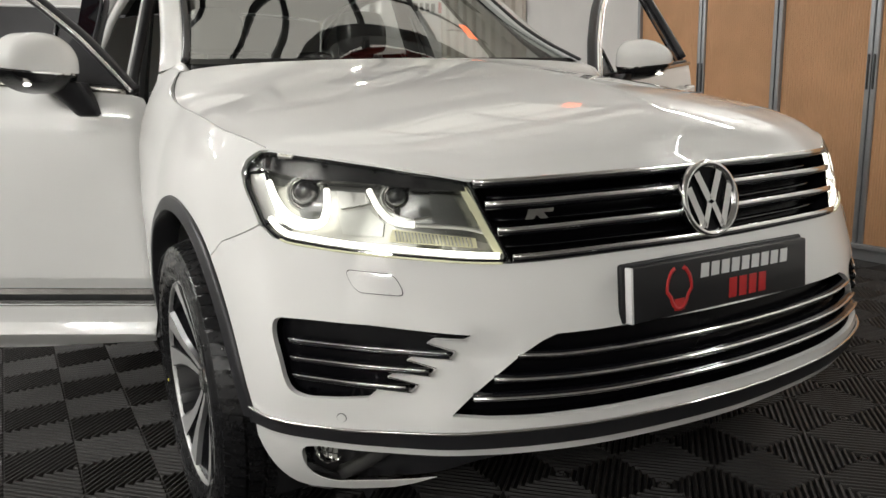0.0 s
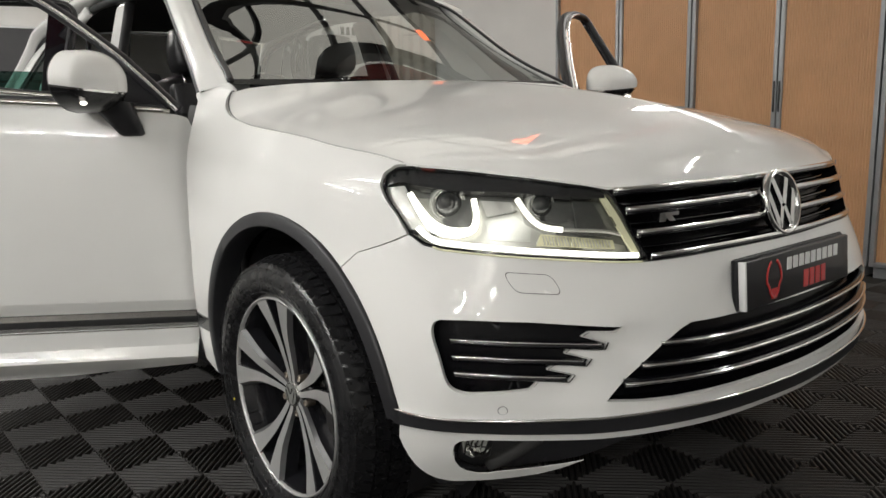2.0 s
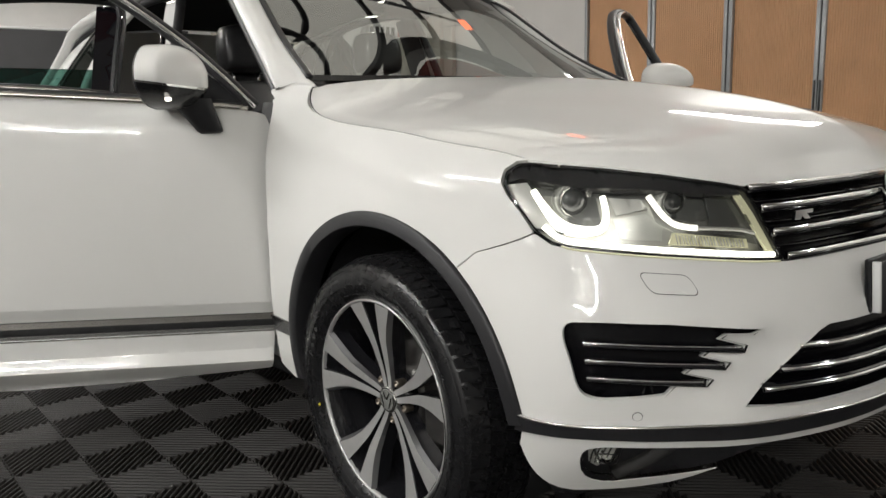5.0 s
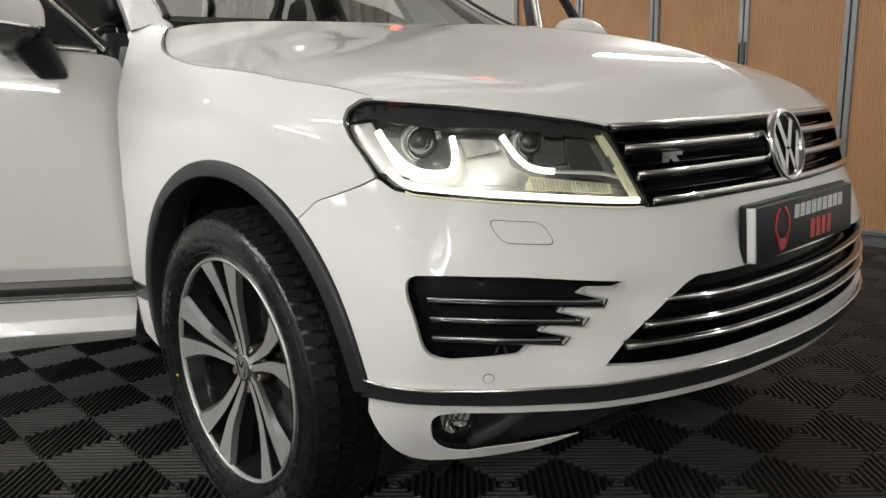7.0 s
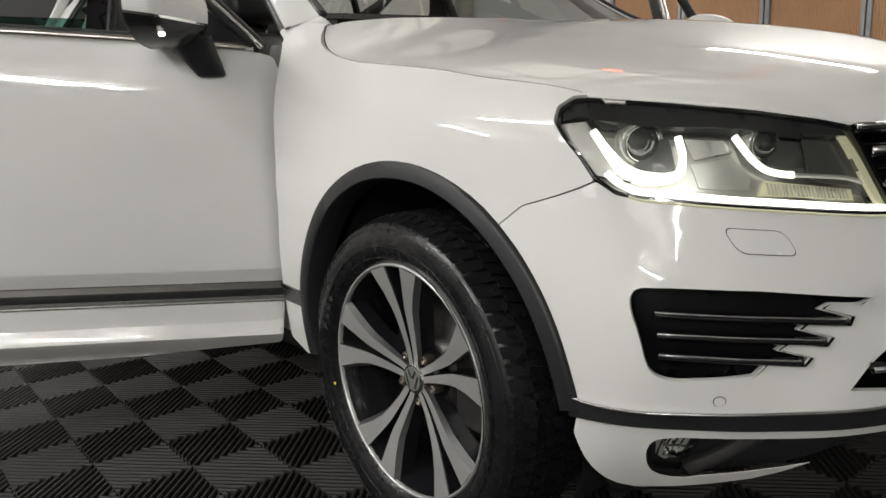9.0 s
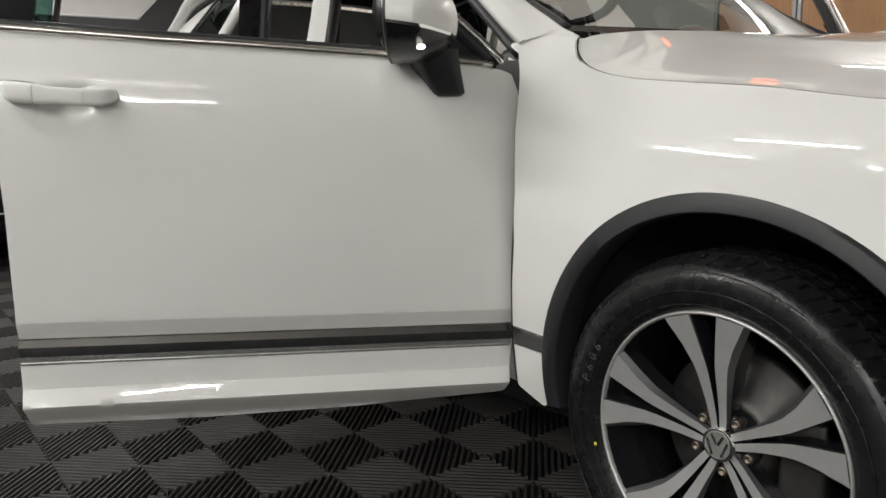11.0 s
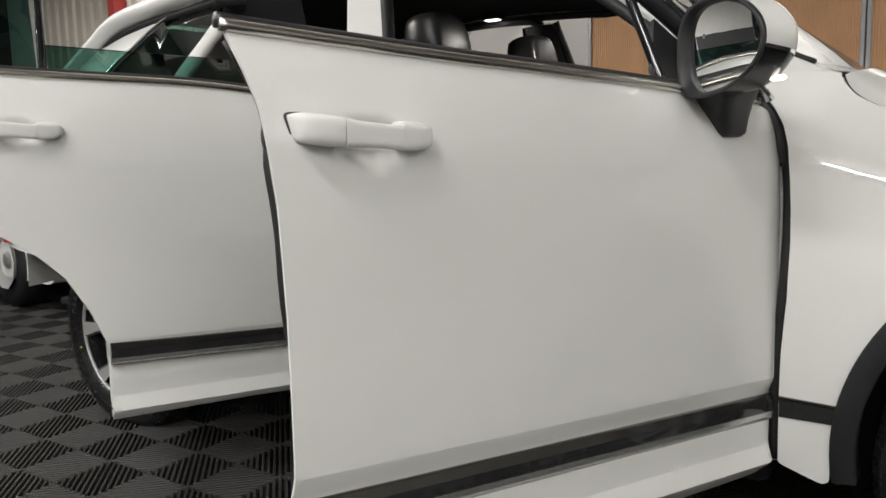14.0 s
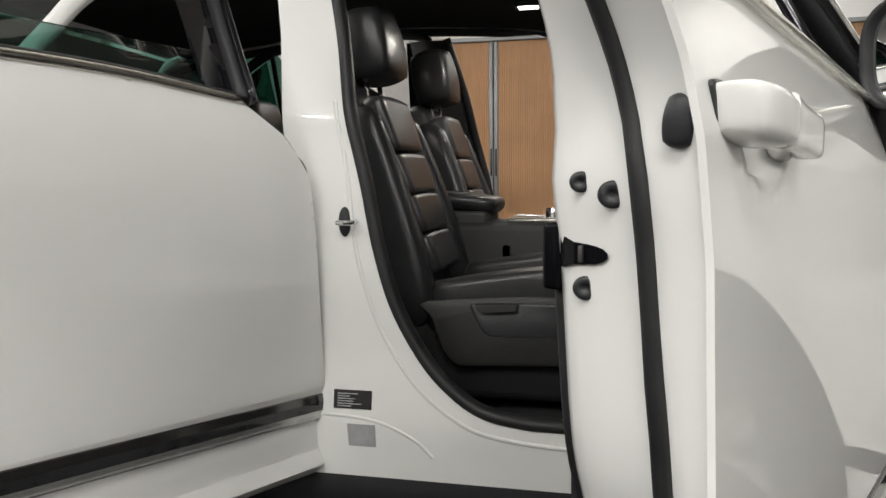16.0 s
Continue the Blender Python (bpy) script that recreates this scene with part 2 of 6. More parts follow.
def inside(px, py, poly):
    """Even-odd test of points against a closed outline."""
    q = np.array(poly)
    r = np.zeros(len(px), bool)
    j = len(q) - 1
    for i in range(len(q)):
        xi, yi, xj, yj = q[i, 0], q[i, 1], q[j, 0], q[j, 1]
        if yi != yj:
            hit = ((yi > py) != (yj > py)) & (px < (xj - xi) * (py - yi) / (yj - yi) + xi)
            r ^= hit
        j = i
    return r


def dense(poly, step):
    out = []
    for i in range(len(poly)):
        a, b = np.array(poly[i], float), np.array(poly[(i + 1) % len(poly)], float)
        k = max(1, int(math.ceil(np.hypot(*(b - a)) / step)))
        out += [tuple(a + (b - a) * j / k) for j in range(k)]
    return out


def rounded(poly, r=0.01, n=4, su=1.0):
    """The outline with its corners rounded by r metres; su: metres to one unit across."""
    if su != 1:
        return [(u / su, z) for u, z in rounded([(u * su, z) for u, z in poly], r, n)]
    out = []
    m = len(poly)
    for i in range(m):
        p, a, b = np.array(poly[i], float), np.array(poly[i - 1], float), np.array(poly[(i + 1) % m], float)
        la, lb = np.hypot(*(a - p)), np.hypot(*(b - p))
        k = min(r, la * 0.45, lb * 0.45)
        s, e = p + (a - p) * k / max(la, 1e-9), p + (b - p) * k / max(lb, 1e-9)
        for j in range(n + 1):
            t = j / n
            out.append(tuple((1 - t) ** 2 * s + 2 * t * (1 - t) * p + t * t * e))
    return out


def normals(fn, a, z):
    e = 0.004
    du = fn(a + e, z) - fn(a - e, z)
    dz = fn(a, z + e) - fn(a, z - e)
    n = np.cross(dz, du)
    return n / np.maximum(np.linalg.norm(n, axis=1), 1e-9)[:, None]


from mathutils.geometry import delaunay_2d_cdt


def panel(fn, outer, holes=(), su=0.16, step=0.03, off=0.0, flange=0.014, relief=None, creases=(), fold=None):
    """A sheet on the surface fn(u, z) inside the outline and outside the holes, with an edge folded inward.
    su: metres to one u. off: outward shift. relief(u, z): further outward shift. creases: sharp lines across the sheet.
    fold(u, z): share of the flange's depth at that point."""
    loops = [dense([(u * su, z) for u, z in o], step * 0.8) for o in (outer, *holes)]
    P2 = np.array(loops[0])
    lo, hi = P2.min(0), P2.max(0)
    gx, gz = np.meshgrid(np.arange(lo[0] + step / 2, hi[0], step), np.arange(lo[1] + step / 2, hi[1], step), indexing="ij")
    gx[:, ::2] += step * 0.25
    gx, gz = gx.ravel(), gz.ravel()
    ok = inside(gx, gz, loops[0])
    for h in loops[1:]:
        ok &= ~inside(gx, gz, h)
    lines = []
    for cl in creases:
        q = np.array(cl, float)
        q = np.concatenate([np.linspace(a, b, max(2, int(np.hypot(*((b - a) * [su, 1])) / step / .8)), endpoint=False) for a, b in zip(q, q[1:])])
        q = q * [su, 1]
        edge = np.array(loops[0])
        clear_ = np.min(np.hypot(q[:, None, 0] - edge[None, :, 0], q[:, None, 1] - edge[None, :, 1]), axis=1) > step * .35
        q = q[inside(q[:, 0], q[:, 1], loops[0]) & clear_]
        if len(q) > 1:
            lines.append([tuple(p) for p in q])
    allb = np.concatenate([np.array(l) for l in loops + lines])
    gx, gz = gx[ok], gz[ok]
    if len(gx):
        d = np.min(np.hypot(gx[:, None] - allb[None, :, 0], gz[:, None] - allb[None, :, 1]), axis=1)
        gx, gz = gx[d > step * 0.4], gz[d > step * 0.4]
    verts = [Vector(p) for l in loops + lines for p in l] + [Vector((a, b)) for a, b in zip(gx, gz)]
    edges, s = [], 0
    for l in loops:
        edges += [(s + i, s + (i + 1) % len(l)) for i in range(len(l))]
        s += len(l)
    for l in lines:
        edges += [(s + i, s + i + 1) for i in range(len(l) - 1)]
        s += len(l)
    vo, eo, fo, *_ = delaunay_2d_cdt(verts, edges, [], 0, 1e-5)
    V = np.array([tuple(v) for v in vo])
    T = np.array([f for f in fo if len(f) == 3])
    c = V[T].mean(1)
    keep = inside(c[:, 0], c[:, 1], loops[0])
    for h in loops[1:]:
        keep &= ~inside(c[:, 0], c[:, 1], h)
    T = T[keep]
    u, z = V[:, 0] / su, V[:, 1]
    N = normals(fn, u, z)
    P = fn(u, z) + N * off
    if relief is not None:
        P = P + N * relief(u, z)[:, None]
    bm = bmesh.new()
    used = sorted(set(T.ravel()))
    idx = {k: bm.verts.new(P[k]) for k in used}
    nor = {idx[k]: Vector(N[k]) for k in used}
    share = {idx[k]: float(fold(u[k], z[k])) for k in used} if fold else None
    for t in T:
        f = bm.faces.new([idx[k] for k in t])
        f.normal_update()
        if f.normal.dot(nor[idx[t[0]]]) < 0:
            f.normal_flip()
    if flange:
        rim = [e for e in bm.edges if len(e.link_faces) == 1]
        low = {}
        for e in rim:
            for v in e.verts:
                if v not in low:
                    low[v] = bm.verts.new(v.co - nor[v] * (flange * (share[v] if share else 1)))
        for e in rim:
            a, b = e.verts
            f = e.link_faces[0]
            L = [l.vert for l in f.loops]
            i = L.index(a)
            first, second = (a, b) if L[(i + 1) % len(L)] is b else (b, a)
            bm.faces.new((second, first, low[first], low[second]))
            e.smooth = False
    if lines:
        on = {}
        for n_, l in enumerate(lines):
            for p in l:
                on[round(p[0], 4), round(p[1], 4)] = n_
        tag = {idx[k]: on.get((round(V[k, 0], 4), round(V[k, 1], 4))) for k in used}
        for e in bm.edges:
            a, b = (tag.get(v) for v in e.verts)
            if a is not None and a == b:
                e.smooth = False
    return bm


def mirrored(bm):
    """The same sheet on the other side of the car."""
    for v in bm.verts:
        v.co.y = 2 * YC - v.co.y
    bmesh.ops.reverse_faces(bm, faces=bm.faces)
    return bm


# ---- the car's outer form: plan curves (ahead of the front axle, from the centre line) at eight heights ----
YC = 0.02
LEVELS = {}
LEVELS[0.20] = ((.80, 0), (.785, .27), (.76, .43), (.70, .57), (.63, .67), (.55, .76), (.44, .84), (.25, .90), (0, .93), (-.3, .915), (-.62, .905), (-.80, .90))
LEVELS[0.33] = ((.92, 0), (.90, .27), (.865, .44), (.80, .59), (.72, .70), (.635, .79), (.51, .875), (.28, .93), (0, .95), (-.3, .935), (-.62, .925), (-.80, .92))
LEVELS[0.47] = ((.965, 0), (.945, .27), (.905, .45), (.84, .61), (.76, .715), (.675, .805), (.545, .895), (.30, .945), (0, .96), (-.3, .95), (-.62, .94), (-.80, .935))
LEVELS[0.64] = ((.935, 0), (.918, .27), (.888, .45), (.822, .59), (.745, .70), (.66, .80), (.55, .888), (.30, .945), (0, .965), (-.3, .955), (-.62, .945), (-.80, .94))
LEVELS[0.76] = ((.885, 0), (.868, .26), (.838, .45), (.765, .61), (.675, .735), (.585, .815), (.475, .885), (.27, .935), (0, .955), (-.3, .95), (-.62, .94), (-.80, .935))
LEVELS[0.95] = ((.785, 0), (.775, .26), (.752, .44), (.69, .60), (.59, .71), (.485, .79), (.385, .855), (.20, .90), (0, .915), (-.3, .91), (-.62, .905), (-.80, .905))
LEVELS[1.05] = ((.66, 0), (.65, .25), (.62, .42), (.56, .56), (.47, .665), (.39, .73), (.31, .775), (.16, .814), (0, .840), (-.3, .859), (-.62, .876), (-.80, .883))
LEVELS[1.15] = ((.50, 0), (.49, .25), (.46, .42), (.41, .54), (.34, .62), (.27, .67), (.20, .70), (.08, .735), (-.08, .758), (-.34, .797), (-.62, .838), (-.80, .852))
LEVELS[1.20] = ((.40, 0), (.39, .25), (.36, .42), (.31, .50), (.26, .55), (.20, .60), (.13, .63), (0, .66), (-.14, .688), (-.38, .746), (-.62, .806), (-.80, .828))
HZ = np.array(sorted(LEVELS))
HG = np.array([LEVELS[k] for k in sorted(LEVELS)])


def hull(u, z):
    """A point of the outer form: u runs from the centre of the nose (0) round to the door (10), below 0 on the other side."""
    u, z = np.atleast_1d(np.asarray(u, float)), np.atleast_1d(np.asarray(z, float))
    rows = np.stack([cr(np.concatenate([g[1:2] * [1, -1], g]), np.abs(u) + 1) for g in HG], 1)
    i = np.clip(np.searchsorted(HZ, z) - 1, 0, len(HZ) - 2)
    dz = (HZ[i + 1] - HZ[i])[:, None]
    f = ((z - HZ[i]))[:, None] / dz
    sl = np.zeros_like(rows)
    d = (rows[:, 1:] - rows[:, :-1]) / (HZ[1:] - HZ[:-1])[None, :, None]
    sl[:, 1:-1], sl[:, 0], sl[:, -1] = 0.5 * (d[:, 1:] + d[:, :-1]), d[:, 0], d[:, -1]
    n = np.arange(len(u))
    p0, p1, m0, m1 = rows[n, i], rows[n, i + 1], sl[n, i], sl[n, i + 1]
    q = (2 * f ** 3 - 3 * f ** 2 + 1) * p0 + (f ** 3 - 2 * f ** 2 + f) * dz * m0 + (-2 * f ** 3 + 3 * f ** 2) * p1 + (f ** 3 - f ** 2) * dz * m1
    return np.stack([q[:, 0], YC - np.where(u < 0, -1, 1) * q[:, 1], z], 1)


def sym(half):
    """A closed outline from its half, which runs from the centre line round to it again."""
    return list(half) + [(-u, z) for u, z in half[::-1] if u > 1e-6]


# ---- the room ----
X0, X1, Y0, Y1 = -12.0, 7.0, -8.0, 3.62


def structure(name, bm, material, label, category, smooth=False):
    return tagged(link(name, bm, material, smooth=smooth), label, category, kind="structure")


structure("wall_north", box(X0 - .2, X1 + .2, Y1, Y1 + .2, 0, CEIL), WALL, "white painted blockwork wall behind the cabinets", "wall")
structure("wall_south", box(X0 - .2, X1 + .2, Y0 - .2, Y0, 0, CEIL), HALLWALL, "grey painted wall of the hall", "wall")
structure("wall_west", box(X0 - .2, X0, Y0, Y1, 0, CEIL), WALL, "pale upper wall above the dark dado", "wall")
bm = bmesh.new()
edge = [(Y0, 0), (Y1, 0), (Y1, 3.7), (2.95, 3.7), (1.75, 2.5), (Y0, 2.5)]
f = bm.faces.new([bm.verts.new((X0 + .03, y, z)) for y, z in edge])
r = bmesh.ops.extrude_face_region(bm, geom=[f])
for v in r["geom"]:
    if isinstance(v, bmesh.types.BMVert):
        v.co.x -= .026
bmesh.ops.recalc_face_normals(bm, faces=bm.faces)
structure("dado", bm, WALLGREY, "dark grey lower wall panelling", "wall")
structure("trim", sweep([(X0 + .03, Y0, 2.52), (X0 + .03, 0, 2.52), (X0 + .03, 1.74, 2.52), (X0 + .03, 2.94, 3.72)], oval(.02, .024, 8, 6), up=(1, 0, 0)), PRINTWHITE, "thin white rail on the dark wall", "trim")
structure("wall_east", box(X1, X1 + .2, Y0, Y1, 0, CEIL), HALLWALL, "grey painted wall of the hall", "wall")
structure("ceiling", box(X0 - .2, X1 + .2, Y0 - .2, Y1 + .2, CEIL, CEIL + .2), CEILING, "pale grey sheet ceiling", "ceiling")
bm = bmesh.new()
last = None
for k in range(0, 31):
    for dx, dy in ((0, 0), (.05, 0), (.075, .035), (.145, .035), (.17, 0)):
        pair = [bm.verts.new((-11.0 + k * .2 + dx, Y1 - .012 - dy, z)) for z in (.1, CEIL - .3)]
        if last:
            bm.faces.new((last[0], pair[0], pair[1], last[1]))
        last = pair
bmesh.ops.recalc_face_normals(bm, faces=bm.faces)
structure("cladding", bm, CLADDING, "pale corrugated sheet cladding on the far wall", "wall")
structure("floor", box(X0, X1, Y0, Y1, -.1, -.013), TILEBASE, "dark workshop floor of ribbed plastic tiles", "floor")
for i in range(8):
    bx = -11 + 2.4 * i
    b = thing("roof_beam", "dark steel beam under the ceiling", "beam", pose(bx, 0, 0), "beams of the roof")
    part("beam", box(-.06, .06, Y0, Y1, CEIL - .22, CEIL - .004), BEAM, b, smooth=False)
sg = thing("ceiling_sign", "small glowing orange sign hung from the ceiling", "sign", pose(-1.85, 2.15, CEIL - .5))
part("panel", box(-.11, .11, -.02, .02, -.07, .07, .01), ORANGE, sg)
part("hanger", box(-.005, .005, -.005, .005, .07, .496), ALUM, sg)
# Glowing panel added where the windscreen mirrors the ceiling, to make its reflection pale.
rl = structure("roof_glow_panel", box(-3.3, -.7, -.9, 2.7, CEIL - .012, CEIL - .004), ROOFGLOW, "added glowing ceiling panel between dark purlins, for the windscreen's reflection", "window")
for k in range(5):
    part("glazing_bar", box(-3.3, -.7, -.85 + k * .86, -.79 + k * .86, CEIL - .10, CEIL - .013), BEAM, rl, smooth=False)
for k in range(3):
    part("glazing_bar", box(-3.0 + k * .9, -2.94 + k * .9, -.9, 2.7, CEIL - .14, CEIL - .101), BEAM, rl, smooth=False)
ws_ = thing("wall_sign", "small round white ring sign on the dark wall", "sign", pose(X0 + .075, .08, 2.50))
part("ring", lathe([(.060, 0), (.075, .008), (.092, .008), (.095, 0)], 32, "z"), PRINTWHITE, ws_, m=pose(0, 0, 0, 0, 90, 0))
part("backing", lathe([(0, -.024), (.062, -.024), (.062, .002), (0, .002)], 24, "z"), WALLGREY, ws_, m=pose(0, 0, 0, 0, 90, 0))
# Stand-in block for a half-hidden white thing with a plate; its kind is unknown.
lk = thing("white_stand_in", "tall white rounded block with a plate, standing in for an unidentified white thing", "cabinet", pose(-3.62, 1.50, 0))
part("body", box(-.20, .20, -.32, .32, -.012, 1.86, .07, 4), PRINTWHITE, lk)
pl = part("number_plate", box(.200, .208, -.02, .30, 1.66, 1.75, .003), PRINTWHITE, lk, "white plate with dark bars and a red end")
for k in range(5):
    part("plate_bar", box(.208, .2095, .0 + k * .05, .032 + k * .05, 1.675, 1.735), PLATEBLACK, pl, smooth=False)
part("plate_end", box(.208, .2095, .262, .292, 1.665, 1.745), RED, pl, smooth=False)
rp = thing("red_post", "dark red steel post against the corrugated wall", "post", pose(-9.1, Y1 - .16, 0))
part("post", box(-.07, .07, -.09, .09, -.012, CEIL - .01, .006), REDBEAM, rp, smooth=False)
rb = thing("red_beam", "dark red steel beam across the ceiling", "beam")
part("beam", box(-1.22, -1.02, Y0, Y1, CEIL - .36, CEIL - .142), REDBEAM, rb, smooth=False)

for bx, by, bt, bw, drop in BATTENS:
    t = thing("ceiling_light", "white batten light hung below the ceiling, lit", "light", pose(bx, by, CEIL - drop, 0, 0, bt), "ceiling battens")
    part("tray", box(-.93, .93, -.06, .06, -.02, .03, .008), PRINTWHITE, t)
    part("diffuser", box(-.9, .9, -.048, .048, -.06, -.021, .012), WHITE_LIGHT, t, "glowing white diffuser")
    for s in (-.7, .7):
        part("hanger", box(s - .006, s + .006, -.006, .006, .03, drop - .004), ALUM, t)


# cabinets with sliding tambour doors
def tambour(x0, w, y, h):
    c = thing("tambour_cabinet", "tall office cabinet with closed beech tambour doors and grey metal edges", "cabinet", pose(x0, y, 0),
              "cabinets along the wall")
    part("plinth", box(.02, w - .02, .03, .44, 0, .07), ALUM, c, smooth=False)
    part("side", box(0, .028, 0, .45, .07, h, .003), ALUM, c, smooth=False)
    part("side", box(w - .028, w, 0, .45, .07, h, .003), ALUM, c, smooth=False)
    part("top", box(.029, w - .029, 0, .45, h - .03, h, .003), ALUM, c, smooth=False)
    part("base", box(.029, w - .029, 0, .45, .071, .10, .003), ALUM, c, smooth=False)
    part("back", box(.03, w - .03, .43, .449, .101, h - .031), ALUM, c, smooth=False)
    mid = w / 2
    for s in (-1, 1):
        d = part("tambour_door", box(mid + s * .03 if s > 0 else .029, w - .029 if s > 0 else mid - .03, .03, .036, .101, h - .031), WOOD, c, smooth=False)
        a, e = (mid + .034, w - .031) if s > 0 else (.031, mid - .034)
        n = int((e - a) / .0165)
        bm = bmesh.new()
        for k in range(n):
            p = a + (e - a) * k / n
            q = a + (e - a) * (k + .93) / n
            vs = [bm.verts.new((px, py, pz)) for pz in (.102, h - .032) for px, py in ((p, .030), (p + .0035, .0262), (q - .0035, .0262), (q, .030))]
            for i in range(3):
                bm.faces.new((vs[i], vs[i + 1], vs[i + 5], vs[i + 4]))
        bmesh.ops.recalc_face_normals(bm, faces=bm.faces)
        for f in bm.faces:
            if f.normal.y > 0:
                f.normal_flip()
        tagged(part("slats", bm, WOOD, d, smooth=False), kind="stuff")
        bar = part("closing_bar", box(mid + s * .018 - .0145, mid + s * .018 + .0145, .012, .04, .101, h - .031, .004), ALUM, c, "grey metal closing edge")
        part("grip", box(mid + s * .018 - .006, mid + s * .018 + .006, .006, .0125, 1.02, 1.22, .002), TRIM, bar)
    return c


for k in range(3):
    tambour(-2.68 + 1.285 * k, 1.275, 3.14, 2.03)

# ---- the car ----
car = thing("car", "white five-door sport utility car with its doors open and headlamps lit", "car")


def u_at(x, z):
    """The u of the right side at which the form lies at x."""
    us = np.linspace(4.5, 11, 440)
    xs = hull(us, np.full(440, z))[:, 0]
    return float(np.interp(-x, -xs, us))


WX, WZ, AR = 0.02, 0.365, 0.470


def arch(r, a0, a1, n, cx=WX, cz=WZ):
    """Points (u, z) of the wheel opening, by the angle from straight ahead."""
    out = []
    for i in range(n + 1):
        ang = a0 + (a1 - a0) * i / n
        t, q = radians(ang), r + .010 * math.exp(-((ang - 122) / 28) ** 2)
        x, z = cx + q * math.cos(t), cz + q * math.sin(t)
        out.append((u_at(x, z), z))
    return out


HL_OUT = [(5.50, .967), (5.78, .966), (6.0, .949), (6.07, .924), (6.0, .895), (5.86, .862), (5.72, .824), (5.52, .803), (5.16, .793), (4.16, .782),
          (3.38, .772), (2.66, .761), (2.19, .757), (2.25, .790), (2.35, .832), (2.43, .872), (2.50, .910), (2.83, .922), (3.53, .940), (4.33, .954)]


def shrink(poly, d, su=.16):
    """The outline drawn in by d metres."""
    p = np.array([(u * su, z) for u, z in poly])
    n = len(p)
    area = sum(p[i][0] * p[(i + 1) % n][1] - p[(i + 1) % n][0] * p[i][1] for i in range(n))
    s = 1 if area > 0 else -1
    out = []
    for i in range(n):
        a, b = p[i] - p[i - 1], p[(i + 1) % n] - p[i]
        na, nb = np.array([-a[1], a[0]]) / np.hypot(*a), np.array([-b[1], b[0]]) / np.hypot(*b)
        m = na + nb
        m = m / max(.35, m @ m / 2) / 1.0
        q = p[i] + s * d * m
        out.append((q[0] / su, q[1]))
    return out


# front wing
wing = [(10.20, 1.159), (10.0, 1.1615), (9.72, 1.163), (9.55, 1.161), (9.442, 1.155), (9.430, 1.130), (9.380, 1.104), (9.288, 1.083), (9.13, 1.066), (8.88, 1.0520), (8.6, 1.0425), (8.05, 1.028), (6.95, 1.0025), (6.2, .986), (5.56, .9685),
        (5.80, .9675), (6.02, .950), (6.09, .924), (6.02, .895), (5.88, .862), (5.76, .8235), (6.61, .7748), (6.885, .7355)]
a_front = math.degrees(math.atan2(.736 - WZ, .32 - WX))
wing += arch(AR, a_front + 1, 176, 22) + [(u_at(-.448, .29), .29), (u_at(-.462, .28), .28), (u_at(-.552, .312), .312)] \
    + [(u_at(-x, z), z) for x, z in ((.551, .47), (.549, .57), (.5405, .69), (.537, .80), (.538, .87), (.542, .93), (.551, .994), (.566, 1.042), (.588, 1.082), (.620, 1.128), (.660, 1.150))]


def wing_relief(u, z):
    """The wing's rear edge swells out to lie flush with the shut door."""
    k = np.clip((np.abs(u) - 8.9) / .80, 0, 1)
    return k * k * (3 - 2 * k) * np.interp(z, [.68, .80, .93, .994, 1.042, 1.085, 1.13, 1.16], [0, .010, .030, .034, .031, .021, .007, 0])


for s in (0, 1):
    b = panel(hull, rounded(wing, .006, 2, .16), step=.028, relief=wing_relief)
    part("front_wing", mirrored(b) if s else b, PAINT, car)

# bumper
FOG = [(5.895, .605), (5.91, .622), (5.895, .637), (5.84, .648), (5.75, .653), (5.4, .653), (4.33, .647), (2.90, .629), (3.02, .622), (3.44, .625), (3.57, .614), (3.16, .598), (3.20, .588),
       (3.76, .593), (3.88, .581), (3.44, .566), (3.50, .556), (4.0, .562), (4.16, .548), (3.70, .533), (3.76, .523), (4.26, .527), (4.42, .506),
       (5.33, .496), (5.48, .498), (5.60, .504), (5.68, .515), (5.74, .533)]
LOWG = sym([(0, .622), (1.33, .622), (1.86, .624), (2.05, .614), (2.33, .589), (2.62, .550), (3.12, .475), (2.68, .468), (2.08, .464), (0, .463)])
half = [(0, .757), (2.2, .7545), (2.66, .7585), (3.38, .7695), (4.16, .7795), (5.16, .790), (5.53, .800), (5.735, .8215), (6.603, .7732), (6.872, .7343)]
half += arch(AR, a_front - 1, 8, 10)[1:] + [(6.275, .365), (6.215, .338), (6.14, .314), (6.05, .294), (5.95, .280), (5.85, .270), (5.7, .261), (5.45, .2565), (5.1, .262), (4.64, .272), (4.2, .2825), (3.98, .288), (3.65, .306), (3.32, .3295), (3.65, .320),
                                            (4.08, .310), (4.5, .303), (4.74, .298), (4.92, .291), (5.10, .290), (5.27, .295), (5.40, .305), (5.49, .322), (5.54, .342), (5.55, .356), (5.53, .370), (5.46, .380), (5.25, .386), (4.8, .388), (2.9, .387), (0, .38)]


def bumper_relief(u, z):
    """The wedge between the fog vent and the lower grille lies a little deeper."""
    a = np.clip((np.abs(u) - 2.3) / .5, 0, 1) * np.clip((5.0 - np.abs(u)) / 1.2, 0, 1)
    b = np.clip((.630 - z) / .012, 0, 1) * np.clip((z - .452) / .06, 0, 1)
    return -.016 * a * b


